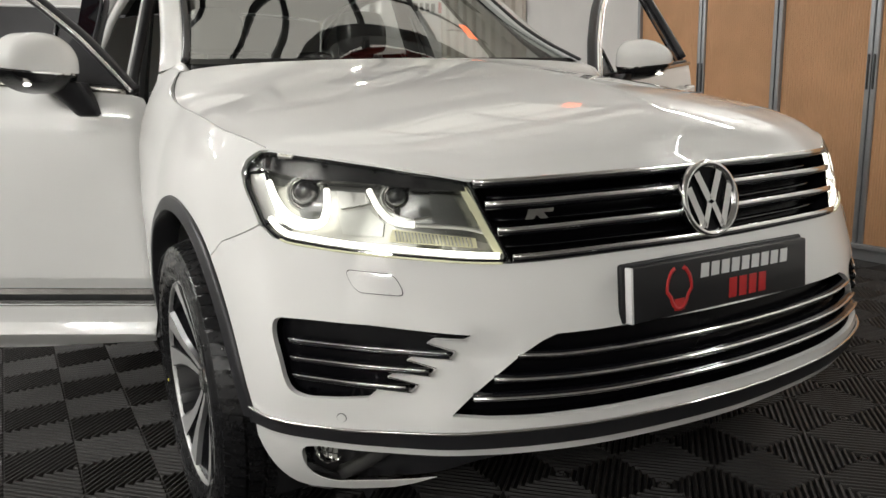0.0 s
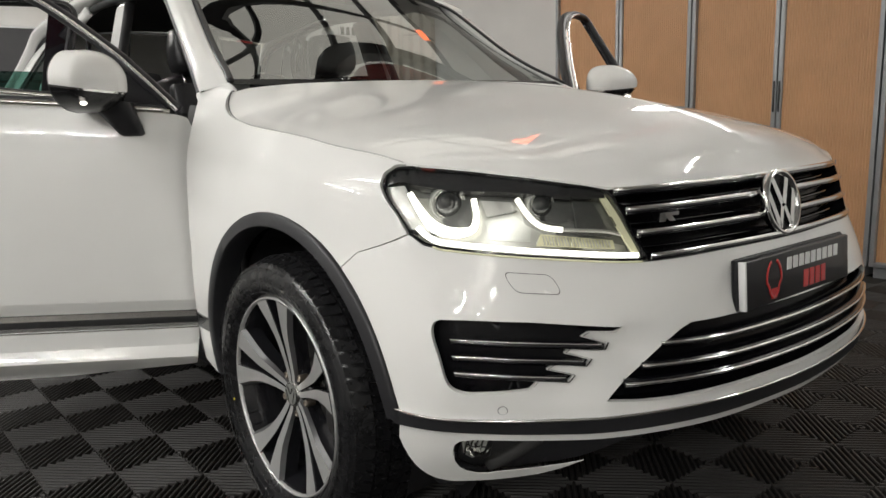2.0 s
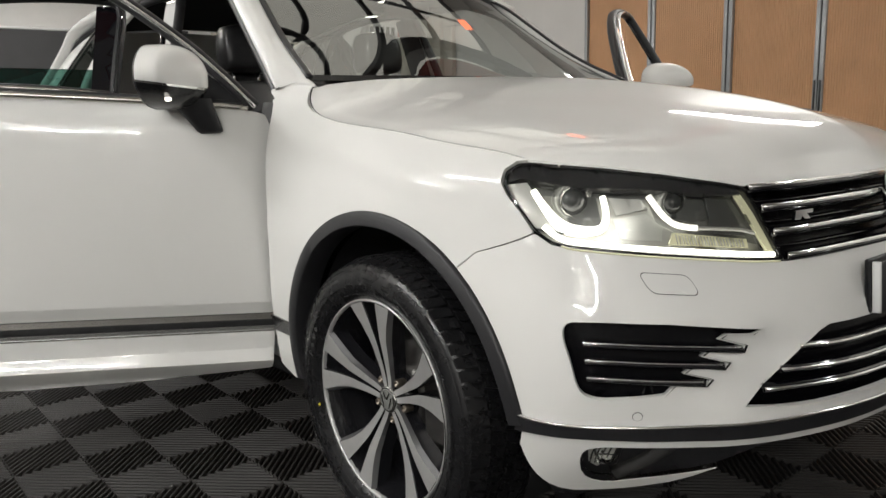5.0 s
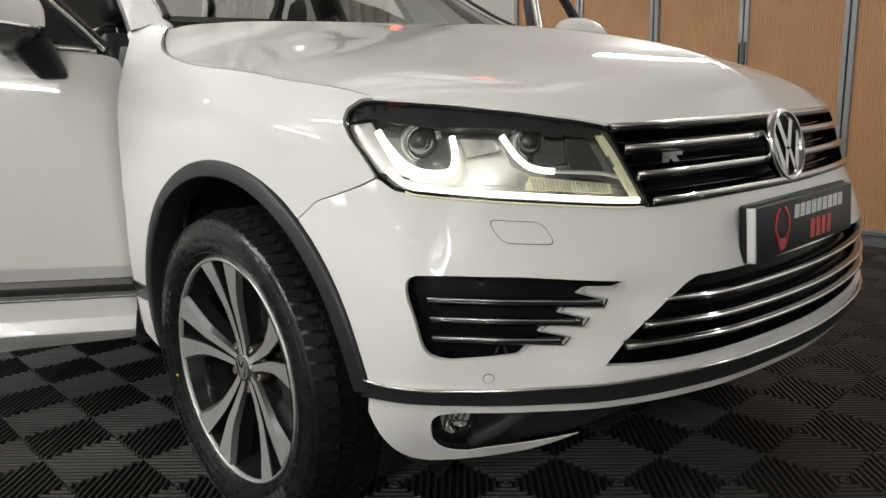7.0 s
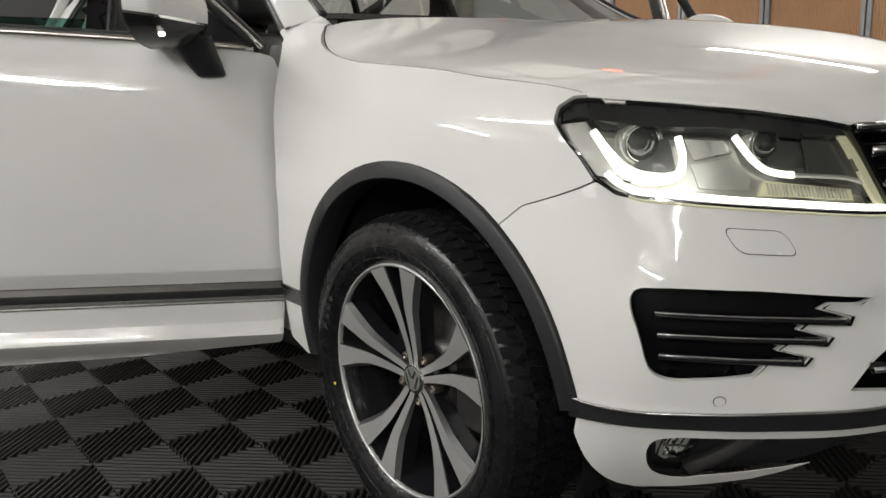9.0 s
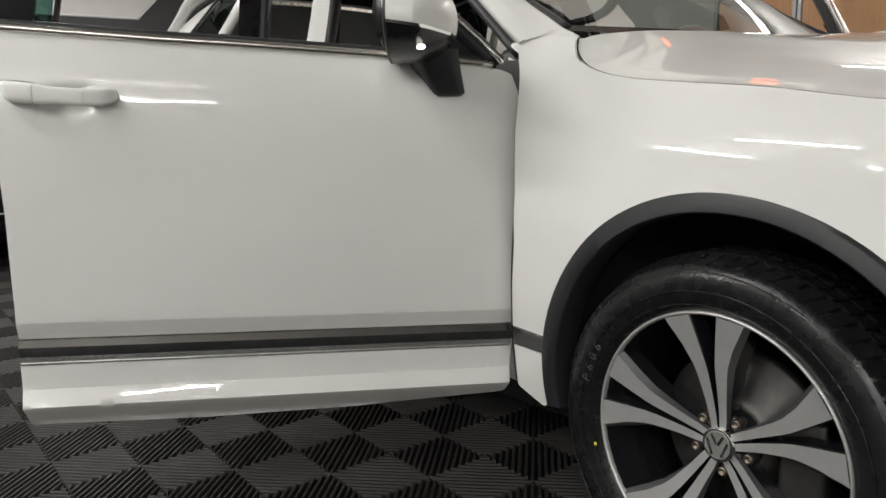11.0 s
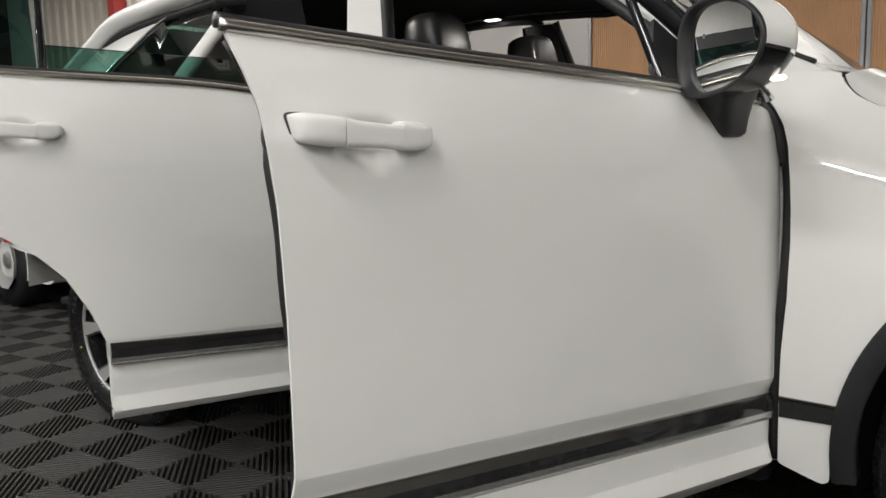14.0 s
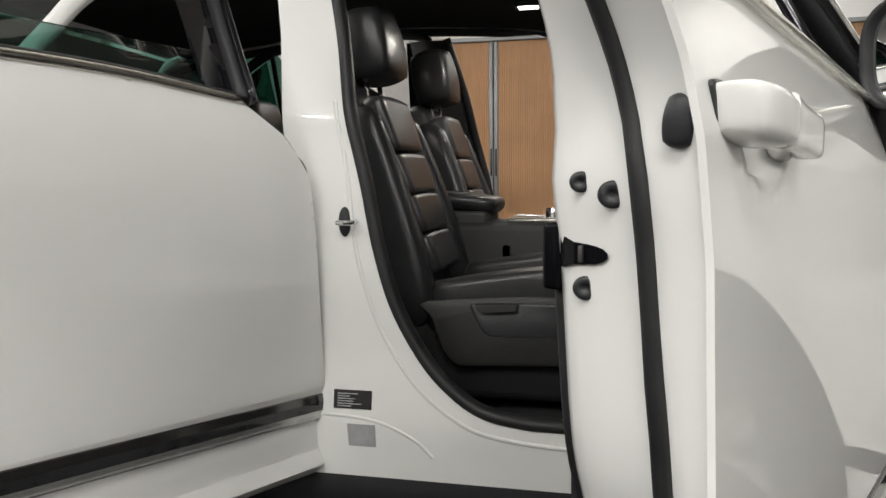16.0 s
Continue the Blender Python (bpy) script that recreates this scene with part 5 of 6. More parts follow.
        def shell(lo, hi, grow, bulge=.090, glass=.050):
            """The mirror's body between two heights, open at the glass."""
            bm, ring_rows = bmesh.new(), []
            for i in range(37):
                th_ = math.pi * .62 * i / 36
                r, dep = max(.002, math.sin(min(th_, math.pi / 2))), -math.cos(th_)
                row = []
                for j in range(96):
                    x, z = math.cos(2 * math.pi * j / 96), math.sin(2 * math.pi * j / 96)
                    e = (.72 + (.42 * max(0, -dep) if z > 0 else 0)) if x < 0 else 1.0 if z > 0 else .80
                    xx = math.copysign(abs(x) ** e, x) * .120 * grow * r
                    zz = math.copysign(abs(z) ** e, z) * .086 * grow * r * (1 - (.14 if z > 0 else .32) * x)
                    bb = dep * bulge * grow * (1 - .42 * x * r) if dep < 0 else dep / .37 * .050
                    row.append(bm.verts.new(Vector((ca, cy, cz)) + L * xx + B * bb + Vector((0, 0, zz))))
                ring_rows.append(row)
            for p, q in zip(ring_rows, ring_rows[1:]):
                for j in range(96):
                    bm.faces.new((p[j], p[(j + 1) % 96], q[(j + 1) % 96], q[j]))
            bm.faces.new(ring_rows[0])
            bmesh.ops.recalc_face_normals(bm, faces=bm.faces)
            for h, below in ((lo, True), (hi, False)):
                if h is not None:
                    bmesh.ops.bisect_plane(bm, geom=bm.verts[:] + bm.edges[:] + bm.faces[:], plane_co=Vector((ca, cy, cz + h)), plane_no=Vector((0, 0, 1)) - B * .15,
                                           clear_inner=below, clear_outer=not below)
            return bm
        P("mirror_cap", shell(-.022, None, 1.0), PAINT, "white mirror cap")
        P("mirror_housing", shell(None, -.022, .985), HOUSING, "black mirror housing")
        P("mirror_band", shell(-.0255, -.0195, 1.008), CHROME, "thin chrome band")
        gpts = []
        bm = bmesh.new()
        for rad, bo in ((.975, .046), (.992, .0505), (.985, .054), (.95, .056), (.90, .053), (.86, .036)):
            gpts.append([bm.verts.new(Vector((ca, cy, cz)) + L * (math.copysign(abs(math.cos(t)) ** (.72 if math.cos(t) < 0 else 1.0 if math.sin(t) > 0 else .80), math.cos(t)) * .120 * rad) + B * bo + Vector((0, 0, math.copysign(abs(math.sin(t)) ** (.72 if math.cos(t) < 0 else 1.0 if math.sin(t) > 0 else .80), math.sin(t)) * .086 * rad * (1 - (.14 if math.sin(t) > 0 else .32) * math.cos(t)))))
                         for t in np.linspace(0, 2 * math.pi, 48, endpoint=False)])
        for a, b in zip(gpts, gpts[1:]):
            for j in range(48):
                bm.faces.new((a[j], a[(j + 1) % 48], b[(j + 1) % 48], b[j]))
        bmesh.ops.recalc_face_normals(bm, faces=bm.faces)
        P("mirror_rim", bm, TRIM, "dark mirror rim")
        bm = bmesh.new()
        glass_rows = []
        for rad in (.02, .25, .5, .75, 1.0):
            ring = []
            for t in np.linspace(0, 2 * math.pi, 48, endpoint=False):
                ge = .72 if math.cos(t) < 0 else 1.0 if math.sin(t) > 0 else .80
                gx = math.copysign(abs(math.cos(t)) ** ge, math.cos(t)) * .105 * rad
                gz = math.copysign(abs(math.sin(t)) ** ge, math.sin(t)) * .075 * rad * (1 - (.14 if math.sin(t) > 0 else .32) * math.cos(t))
                ring.append(bm.verts.new(Vector((ca, cy, cz)) + L * gx + B * (.042 - (gx * gx + gz * gz) / 2.6 + gz * .03) + Vector((0, 0, gz))))
            glass_rows.append(ring)
        bm.faces.new(glass_rows[0])
        for a, b in zip(glass_rows, glass_rows[1:]):
            for k in range(48):
                bm.faces.new((a[k], a[(k + 1) % 48], b[(k + 1) % 48], b[k]))
        bmesh.ops.recalc_face_normals(bm, faces=bm.faces)
        P("mirror_glass", bm, MIRROR, "convex mirror glass")
        P("puddle_lamp", at(cushion(.030, .016, .010, .8), pose(-.236, -.160, cz - .064)), PUDDLE, "lit puddle lamp under the mirror")
        bm, foot = bmesh.new(), []
        for z, fa, ra, y0, y1 in ((1.029, .104, .160, .000, .04), (1.036, .096, .170, -.008, .04), (1.06, .102, .188, -.018, .04), (1.09, .112, .212, -.036, .04), (1.13, .124, .244, -.068, .03)):
            foot.append([bm.verts.new((-(fa + ra) / 2 + v * (ra - fa) / 2, (y0 + y1) / 2 + w * (y1 - y0) / 2, z)) for v, w in oval(1, 1, 24, 5)])
        for p, q in zip(foot, foot[1:]):
            for k in range(24):
                bm.faces.new((p[k], p[(k + 1) % 24], q[(k + 1) % 24], q[k]))
        bm.faces.new(foot[0])
        bmesh.ops.recalc_face_normals(bm, faces=bm.faces)
        P("mirror_foot", sharpen(bm, 50), TRIM, "black mirror foot")
        P("mirror_corner", panel(door_fn, [(.0, 1.105), (.02, 1.10), (.26, 1.128), (.275, 1.18), (.20, 1.29), (.095, 1.19)], su=1, step=.03, off=-.03, flange=.01), TRIM, "black mirror triangle")
    else:
        P("division_bar", sweep(dline([(.86, 1.21), (.84, 1.4), (.82, 1.57)], -.02), oval(.010, .014, 8), up=(0, 1, 0)), BLACK)
        P("frame_panel", panel(door_fn, [(.15, 1.185), (.24, 1.20), (.20, 1.58), (.10, 1.58)], su=1, step=.05, off=-.012, flange=.01), BLACK, "gloss black pillar cover")
        # Dark line put in for the gap's shadow between this edge and the pillar.
        P("edge_gap_strip", sweep([p + Vector((.003, .013, 0)) for p in dline([(.020, .33), (.004, .38), (.0, .49), (.008, .626), (.012, .83), (.021, 1.016), (.045, 1.06), (.072, 1.106), (.140, 1.162)], 0, 6)], oval(.0055, .006, 10), up=(0, 1, 0)), RUBBER, "dark strip standing for the shaded gap at the door edge")
        P("window_pane", panel(door_fn, [(.19, 1.17), (.84, 1.20), (.84, 1.325), (.20, 1.305)], su=1, step=.06, off=-.028, flange=.004), TINT, "green-tinted glass half lowered").visible_shadow = False
        P("quarter_pane", panel(door_fn, [(.87, 1.20), (1.17, 1.22), (1.13, 1.36), (.99, 1.47), (.85, 1.54)], su=1, step=.06, off=-.028, flange=.004), TINT).visible_shadow = False
    return d


for s in (1, -1):
    make_door("front_door", FRONT_DOOR, s, -.575, YC - s * (.945), 66.5, True)
    make_door("rear_door", REAR_DOOR, s, -1.78, YC - s * (.816 if s > 0 else .945), 69 if s > 0 else 0, False)


# ---- cabin ----
def loft(curves, n):
    """A sheet through several curves of equal count."""
    C = [along(np.array(c, float), n) for c in curves]
    C = np.stack(C)
    t = np.linspace(0, len(curves) - 1, (len(curves) - 1) * 6 + 1)
    S_ = np.stack([cr(C[:, k], t) for k in range(n)], 1)
    bm = bmesh.new()
    V = [[bm.verts.new(p) for p in row] for row in S_]
    for a, b in zip(V, V[1:]):
        for j in range(n - 1):
            bm.faces.new((a[j], a[j + 1], b[j + 1], b[j]))
    bmesh.ops.recalc_face_normals(bm, faces=bm.faces)
    return bm


def across(x0, x1, h, z0, z1, n=21, p=2.2):
    """A bowed line across the car: x0, z0 at the middle, x1, z1 at the sides."""
    return [(x0 + (x1 - x0) * abs(w) ** p, YC - w * h, z0 + (z1 - z0) * abs(w) ** p) for w in np.linspace(1, -1, n)]


def both(name, build, material, label="", smooth=True):
    for s in (1, -1):
        b = build()
        part(name, b if s > 0 else mirrored(b), material, car, label, smooth)


RAIL = spline([(-.56, -.80, 1.09), (-.655, -.772, 1.168), (-.876, -.722, 1.330), (-1.18, -.667, 1.553), (-1.5, -.640, 1.632), (-2.15, -.640, 1.660), (-2.70, -.662, 1.612), (-2.96, -.685, 1.580), (-3.12, -.700, 1.543), (-3.24, -.716, 1.475), (-3.40, -.765, 1.350), (-3.58, -.83, 1.215)], 8)
both("roof_edge", lambda: sweep([tuple(p) for p in RAIL if p[0] < -1.12], oval(.046, .030, 14), up=(0, .35, 1), taper=lambda t: 1 - .35 * max(0, (t - .6) / .4)), PAINT, "white roof edge")
OUT_P = [(-.626, -.826, 1.158), (-.682, -.813, 1.194), (-.767, -.793, 1.252), (-.879, -.768, 1.328), (-1.03, -.737, 1.440), (-1.20, -.702, 1.557), (-1.40, -.672, 1.620)]
IN_P = [(-.530, -.769, 1.1855), (-.606, -.747, 1.222), (-.706, -.722, 1.270), (-.839, -.692, 1.348), (-.99, -.660, 1.455), (-1.135, -.630, 1.555), (-1.30, -.606, 1.625)]


def pillar():
    o, i = np.array(spline(OUT_P, 4)), np.array(spline(IN_P, 4))
    k = np.clip((np.arange(len(o)) - .5) / 7, 0, 1)[:, None]
    up = lambda w: k * np.array([.010, -.012, .012]) * w
    return loft([o + [-.03, .035, -.02], o + k * [-.008, .006, -.006], o * .75 + i * .25 + up(.75), (o + i) / 2 + up(1), o * .25 + i * .75 + up(.75), i, i + [-.02, .01, -.03]], 20)


def gusset():
    """White corner between wing, bonnet and pillar foot."""
    q = np.array([(9.44, 1.154), (9.55, 1.1605), (9.72, 1.1625), (9.90, 1.1620), (10.06, 1.1610)])
    outer = hull(q[:, 0], q[:, 1])
    inner = np.array([(-.468, -.779, 1.1565), (-.480, -.770, 1.163), (-.497, -.766, 1.170), (-.515, -.766, 1.178), (-.531, -.769, 1.1855)])
    return loft([outer + [0, .002, -.010], outer + [0, .003, 0], outer * .5 + inner * .5 + [0, -.001, .003], inner, inner + [-.01, .02, -.02]], 16)


both("wing_corner", gusset, PAINT, "white corner below the windscreen pillar")
both("windscreen_pillar", pillar, PAINT, "white windscreen pillar")
both("screen_seal", lambda: sweep(spline(IN_P, 4) + np.array([.004, .006, .004]), oval(.012, .006, 8)), TRIM)
both("pillar_seal", lambda: sweep([(p[0] - .03, p[1] + .03, p[2] - .022) for p in spline(OUT_P, 4)] + [(p[0], p[1] + .01, p[2] - .045) for p in RAIL if -3.3 < p[0] < -1.5], oval(.018, .018, 8)), TRIM)
both("roof_rail", lambda: sweep(spline([(-1.35, -.60, 1.655), (-1.5, -.60, 1.70), (-2.1, -.60, 1.735), (-2.7, -.62, 1.690), (-2.9, -.64, 1.635)], 8), oval(.016, .014, 10)), SATIN, "satin roof rail")


WS = [across(-.41, -.545, .785, 1.165, 1.178), across(-.74, -.860, .710, 1.415, 1.342), across(-1.08, -1.175, .645, 1.632, 1.562)]
ws = part("windscreen", loft(WS, 24), GLASS, car, "raked windscreen glass")
ws.visible_shadow = False
part("screen_band", loft([[tuple(np.array(p) * (1 - k) + np.array(q) * k + np.array([.003, 0, .004])) for p, q in zip(WS[0], WS[1])] for k in (0, .05, .10)], 24), VENTBLACK, car, "black printed edge of the windscreen")
part("scuttle", loft([across(-.385, -.465, .785, 1.170, 1.135), across(-.42, -.53, .785, 1.160, 1.160), across(-.47, -.62, .77, 1.150, 1.165)], 24), TRIM, car, "black cowl panel")
part("roof", loft([across(-1.06, -1.17, .645, 1.645, 1.575), across(-1.5, -1.55, .62, 1.70, 1.648), across(-2.2, -2.2, .615, 1.73, 1.675), across(-2.8, -2.75, .635, 1.69, 1.622), across(-3.26, -3.12, .655, 1.615, 1.560)], 24), PAINT, car, "white roof")
part("headliner", loft([across(-1.06, -1.17, .63, 1.60, 1.54), across(-1.5, -1.55, .60, 1.645, 1.60), across(-2.2, -2.2, .60, 1.665, 1.625), across(-3.08, -2.98, .61, 1.60, 1.545)], 24), HEADLINER, car, "dark headliner")
for s in (1, -1):
    part("wiper", sweep([(-.44, YC - (.02 + s * .05), 1.182), (-.46, YC - (.02 + s * .05) - .25, 1.182), (-.495, YC - (.02 + s * .05) - .46, 1.174)], oval(.008, .005, 8)), TRIM, car, "black wiper")


def side_fn(x, z):
    x, z = np.atleast_1d(np.asarray(x, float)), np.atleast_1d(np.asarray(z, float))
    return np.stack([-x, YC - np.interp(z, [.2, .3, .42, .6, 1.0, 1.15, 1.62], [.80, .835, .84, .81, .80, .79, .64]), z], 1)


def quarter_fn(x, z):
    x, z = np.atleast_1d(np.asarray(x, float)), np.atleast_1d(np.asarray(z, float))
    return np.stack([-x, YC - np.interp(z, [.2, .4, .8, 1.0, 1.2, 1.62], [.93, .955, .96, .93, .86, .66]) + .25 * np.clip(x - 3.3, 0, 1) ** 2, z], 1)


APERT = [(.60, .30), (.60, .47), (1.0, .447), (1.223, .449), (1.30, .452), (1.391, .470), (1.47, .52), (1.54, .595), (1.604, .712), (1.645, .85), (1.674, 1.0), (1.716, 1.17), (1.752, 1.36), (1.812, 1.58), (1.95, 1.58), (1.905, 1.36), (1.87, 1.1),
         (1.86, .8), (1.88, .6), (1.93, .50), (2.05, .46), (2.45, .46), (2.45, .30)]
both("sill", lambda: panel(side_fn, rounded(APERT, .02, 3), su=1, step=.03, flange=.03), PAINT, "white sill and centre pillar")
both("door_seal", lambda: sweep([Vector(p) + Vector((.006, .012, 0)) for p in side_fn(*np.array(spline(APERT[1:14], 5)).T)], oval(.016, .022, 10), up=(0, 1, 0)), RUBBER, "black rubber opening seal")
both("aperture_lip", lambda: sweep([Vector(p) for p in side_fn(*np.array(spline([(1.745, 1.19), (1.712, 1.03), (1.694, .86), (1.662, .73), (1.612, .615), (1.54, .52), (1.45, .452), (1.36, .418), (1.20, .402), (1.0, .400)], 6)).T)], oval(.005, .004, 8), up=(0, 1, 0)), PAINT)
both("rocker", lambda: box(-2.5, -.58, YC - .85, YC - .55, .215, .305, .03), DARK)
both("hinge_pillar", lambda: panel(hull, [(u_at(-x, z), z) for x, z in ((.535, .30), (.532, .7), (.534, .93), (.550, 1.04), (.585, 1.10), (.69, 1.14), (.67, 1.0), (.665, .7), (.665, .30))], step=.04, off=-.030, flange=.10), PAINT, "white hinge pillar")
both("hinge_cover", lambda: panel(hull, rounded([(u_at(-x, z), z) for x, z in ((.562, .975), (.578, 1.035), (.598, 1.075), (.636, 1.120), (.715, 1.125), (.70, 1.05), (.66, .985), (.62, .95))], .012, 3, .16), step=.025, off=-.012, flange=.03), PLASTIC, "dark grey rubber hinge cover")
# Dark strip stands for the shade in the open gap between wing and door.
both("wing_gap_fill", lambda: sweep(hull_line([(u_at(-x, z), z) for x, z in ((.560, .315), (.560, .45), (.557, .57), (.549, .69), (.546, .8), (.547, .87), (.551, .93), (.560, .994), (.575, 1.042), (.597, 1.082), (.628, 1.122))], -.016, 6), oval(.013, .009, 8), up=(0, 1, 0)), RUBBER, "dark strip filling the shaded gap between wing and door")
for s in (1, -1):
    for z in (1.045, .62):
        hg = part("door_hinge", box(-.600, -.566, YC - s * .815 - .012, YC - s * .815 + .012, z - .022, z + .022, .006), STEEL, car, "grey steel door hinge")
        part("hinge_bolt", lathe([(0, -.008), (.007, -.007), (.008, 0)], 12), STEEL, hg, m=Matrix.Translation((-.583, YC - s * .828, z)) @ pose(0, 0, 0, 0, 0, 0 if s > 0 else 180))
both("pillar_lining", lambda: loft([[(-1.60, YC - .735, .46), (-1.70, YC - .745, .80), (-1.715, YC - .735, 1.10), (-1.80, YC - .63, 1.57)], [(-1.75, YC - .715, .46), (-1.79, YC - .715, .80), (-1.80, YC - .705, 1.10), (-1.88, YC - .61, 1.57)], [(-1.95, YC - .735, .46), (-1.88, YC - .745, .80), (-1.89, YC - .735, 1.10), (-1.96, YC - .63, 1.57)]], 12), HEADLINER, "black inner pillar lining")
both("rear_arch_trim", lambda: sweep([(RWX + .495 * math.cos(radians(t)), YC - .962, WZ + .495 * math.sin(radians(t))) for t in range(-8, 152, 6)], oval(.058, .018, 12, 4), up=(0, 1, 0)), TRIM, "dark grey wheel arch trim")
both("rear_reflector", lambda: box(-3.74, -3.66, YC - .935, YC - .915, .66, .695, .006), RED, "red rear reflector")
REARARCH = [(-(RWX + .47 * math.cos(radians(t))), WZ + .47 * math.sin(radians(t))) for t in range(150, -4, -7)]
QUARTER = [(2.42, .34)] + [p for p in REARARCH[::-1]] + [(3.45, .62), (3.72, .64), (3.80, .85), (3.77, 1.05), (3.64, 1.20), (3.42, 1.345), (3.25, 1.475), (3.17, 1.535), (3.07, 1.572), (2.80, 1.595), (2.80, 1.560), (2.88, 1.525), (2.96, 1.465), (3.03, 1.415), (3.11, 1.345), (3.21, 1.245), (2.95, 1.222), (2.75, 1.212), (2.75, 1.02), (2.70, .93), (2.60, .82), (2.50, .7), (2.44, .5)]
both("rear_quarter", lambda: panel(quarter_fn, QUARTER, su=1, step=.05, flange=.02), PAINT, "white rear wing and tail pillar")
both("tail_window", lambda: panel(quarter_fn, [(2.52, 1.48), (2.66, 1.30), (2.74, 1.225), (3.20, 1.250), (3.10, 1.350), (2.96, 1.468), (2.80, 1.560), (2.60, 1.575)], su=1, step=.08, off=-.01, flange=.004), TINT, "dark rear side glass")
both("aperture_frame", lambda: sweep(spline([(-2.30, YC - .675, 1.60), (-2.45, YC - .735, 1.495), (-2.53, YC - .775, 1.40), (-2.61, YC - .815, 1.30), (-2.68, YC - .845, 1.20)], 6), oval(.026, .016, 12, 4), up=(0, 1, 0)), PAINT, "white frame behind the rear door opening")
both("tail_chrome", lambda: sweep([Vector(p) for p in quarter_fn(*np.array(spline([(2.70, 1.582), (2.80, 1.560), (2.88, 1.525), (2.96, 1.465), (3.03, 1.415), (3.11, 1.345), (3.205, 1.248)], 5)).T)], oval(.006, .006, 8), up=(0, 1, 0)), CHROME, "chrome edge of the rear side glass")
part("tailgate", loft([across(-3.27, -3.13, .655, 1.60, 1.55), across(-3.62, -3.46, .76, 1.25, 1.24), across(-3.82, -3.70, .83, .85, .85), across(-3.86, -3.72, .85, .45, .45)], 20), PAINT, car, "white tailgate")
part("underbody", box(-3.7, .45, YC - .60, YC + .60, .24, .36, .04), DARK, car)
part("cabin_floor", box(-3.6, -.60, YC - .78, YC + .78, .365, .40, .01), CARPET, car, "dark carpet")
part("bulkhead", box(-.66, -.60, YC - .74, YC + .74, .36, 1.08, .02), DARK, car)
part("parcel_wall", box(-2.62, -2.50, YC - .60, YC + .60, .50, 1.12, .05), LEATHER, car, "dark rear seat back")
part("boot_wall", box(-3.55, -3.50, YC - .60, YC + .60, .40, 1.10, .03), TRIM, car)


# ---- seats and fittings ----
def valance(cy, s, outline, y0, y1):
    """A moulded plate in the plane of the seat's side."""
    o = rounded(outline, .022, 4)
    bm = bmesh.new()
    near, far = ([bm.verts.new((x, cy + s * y, z)) for x, z in o] for y in (y1, y0))
    lip = [bm.verts.new((x + (sum(p[0] for p in o) / len(o) - x) * .05, cy + s * (y1 + .006), z + (sum(p[1] for p in o) / len(o) - z) * .09)) for x, z in o]
    n = len(o)
    for p, q in ((far, near), (near, lip)):
        for i in range(n):
            bm.faces.new((p[i], p[(i + 1) % n], q[(i + 1) % n], q[i]))
    bm.faces.new(lip)
    bmesh.ops.recalc_face_normals(bm, faces=bm.faces)
    return sharpen(bm, 40)


def make_seat(cy, s):
    st = part("front_seat", at(cushion(.48, .56, .13, .35), pose(-1.33, cy, .675, 0, -7, 0)), LEATHER, car, "black leather front seat")
    P = lambda n, bm, mt, lab="": part(n, bm, mt, st, lab)
    P("backrest", at(cushion(.46, .13, .70, .42, .20), pose(-1.745, cy, .95, 0, -19, 0)), LEATHER)
    for k in (-1, 1):
        P("side_bolster", at(cushion(.100, .165, .62, .62, .25), pose(-1.690, cy + k * .205, .91, 0, -19, k * 14)), LEATHER)
        P("cushion_bolster", at(cushion(.095, .50, .13, .5), pose(-1.33, cy + k * .215, .710, 0, -7, 0)), LEATHER)
    for z, x, h in ((1.150, -1.762, .165), (1.012, -1.716, .118), (.902, -1.678, .110), (.795, -1.641, .110)):
        P("back_pad", at(cushion(.29, .075, h, .20), pose(x + .030, cy, z, 0, -19, 0)), PADLEATHER)
    for z, x in ((.690, -1.22), (.690, -1.36), (.685, -1.48)):
        P("cushion_pad", at(cushion(.29, .135, .10, .20), pose(x, cy, z + (x + 1.36) * .12, 0, -7, 0)), LEATHER)
    P("headrest", at(cushion(.27, .150, .215, .48, .12), pose(-1.785, cy, 1.380, 0, -10, 0)), LEATHER, "black headrest")
    for k in (-.06, .06):
        P("headrest_post", sweep([(-1.79, cy + k, 1.30), (-1.78, cy + k, 1.20)], oval(.007, .007, 8), up=(1, 0, 0)), CHROME)
    P("seat_base", box(-1.56, -1.08, cy - .23, cy + .23, .43, .62, .03, 3), DARK, "dark seat frame")
    P("side_panel", valance(cy, s, [(-1.600, .690), (-1.555, .655), (-1.520, .560), (-1.490, .528), (-1.06, .545), (-1.04, .700), (-1.30, .712)], .225, .262), PLASTIC, "grey plastic seat valance")
    P("panel_recess", valance(cy, s, [(-1.462, .694), (-1.418, .606), (-1.26, .606), (-1.16, .630), (-1.15, .700)], .255, .2645), TRIM, "dark recess of the seat valance")
    P("seat_lever", valance(cy, s, [(-1.440, .692), (-1.425, .668), (-1.330, .676), (-1.325, .694)], .255, .280), PLASTIC, "grey height lever")
    P("belt_buckle", box(-1.46, -1.42, cy - s * .27 - .015, cy - s * .27 + .015, .72, .80, .008), TRIM)
    return st


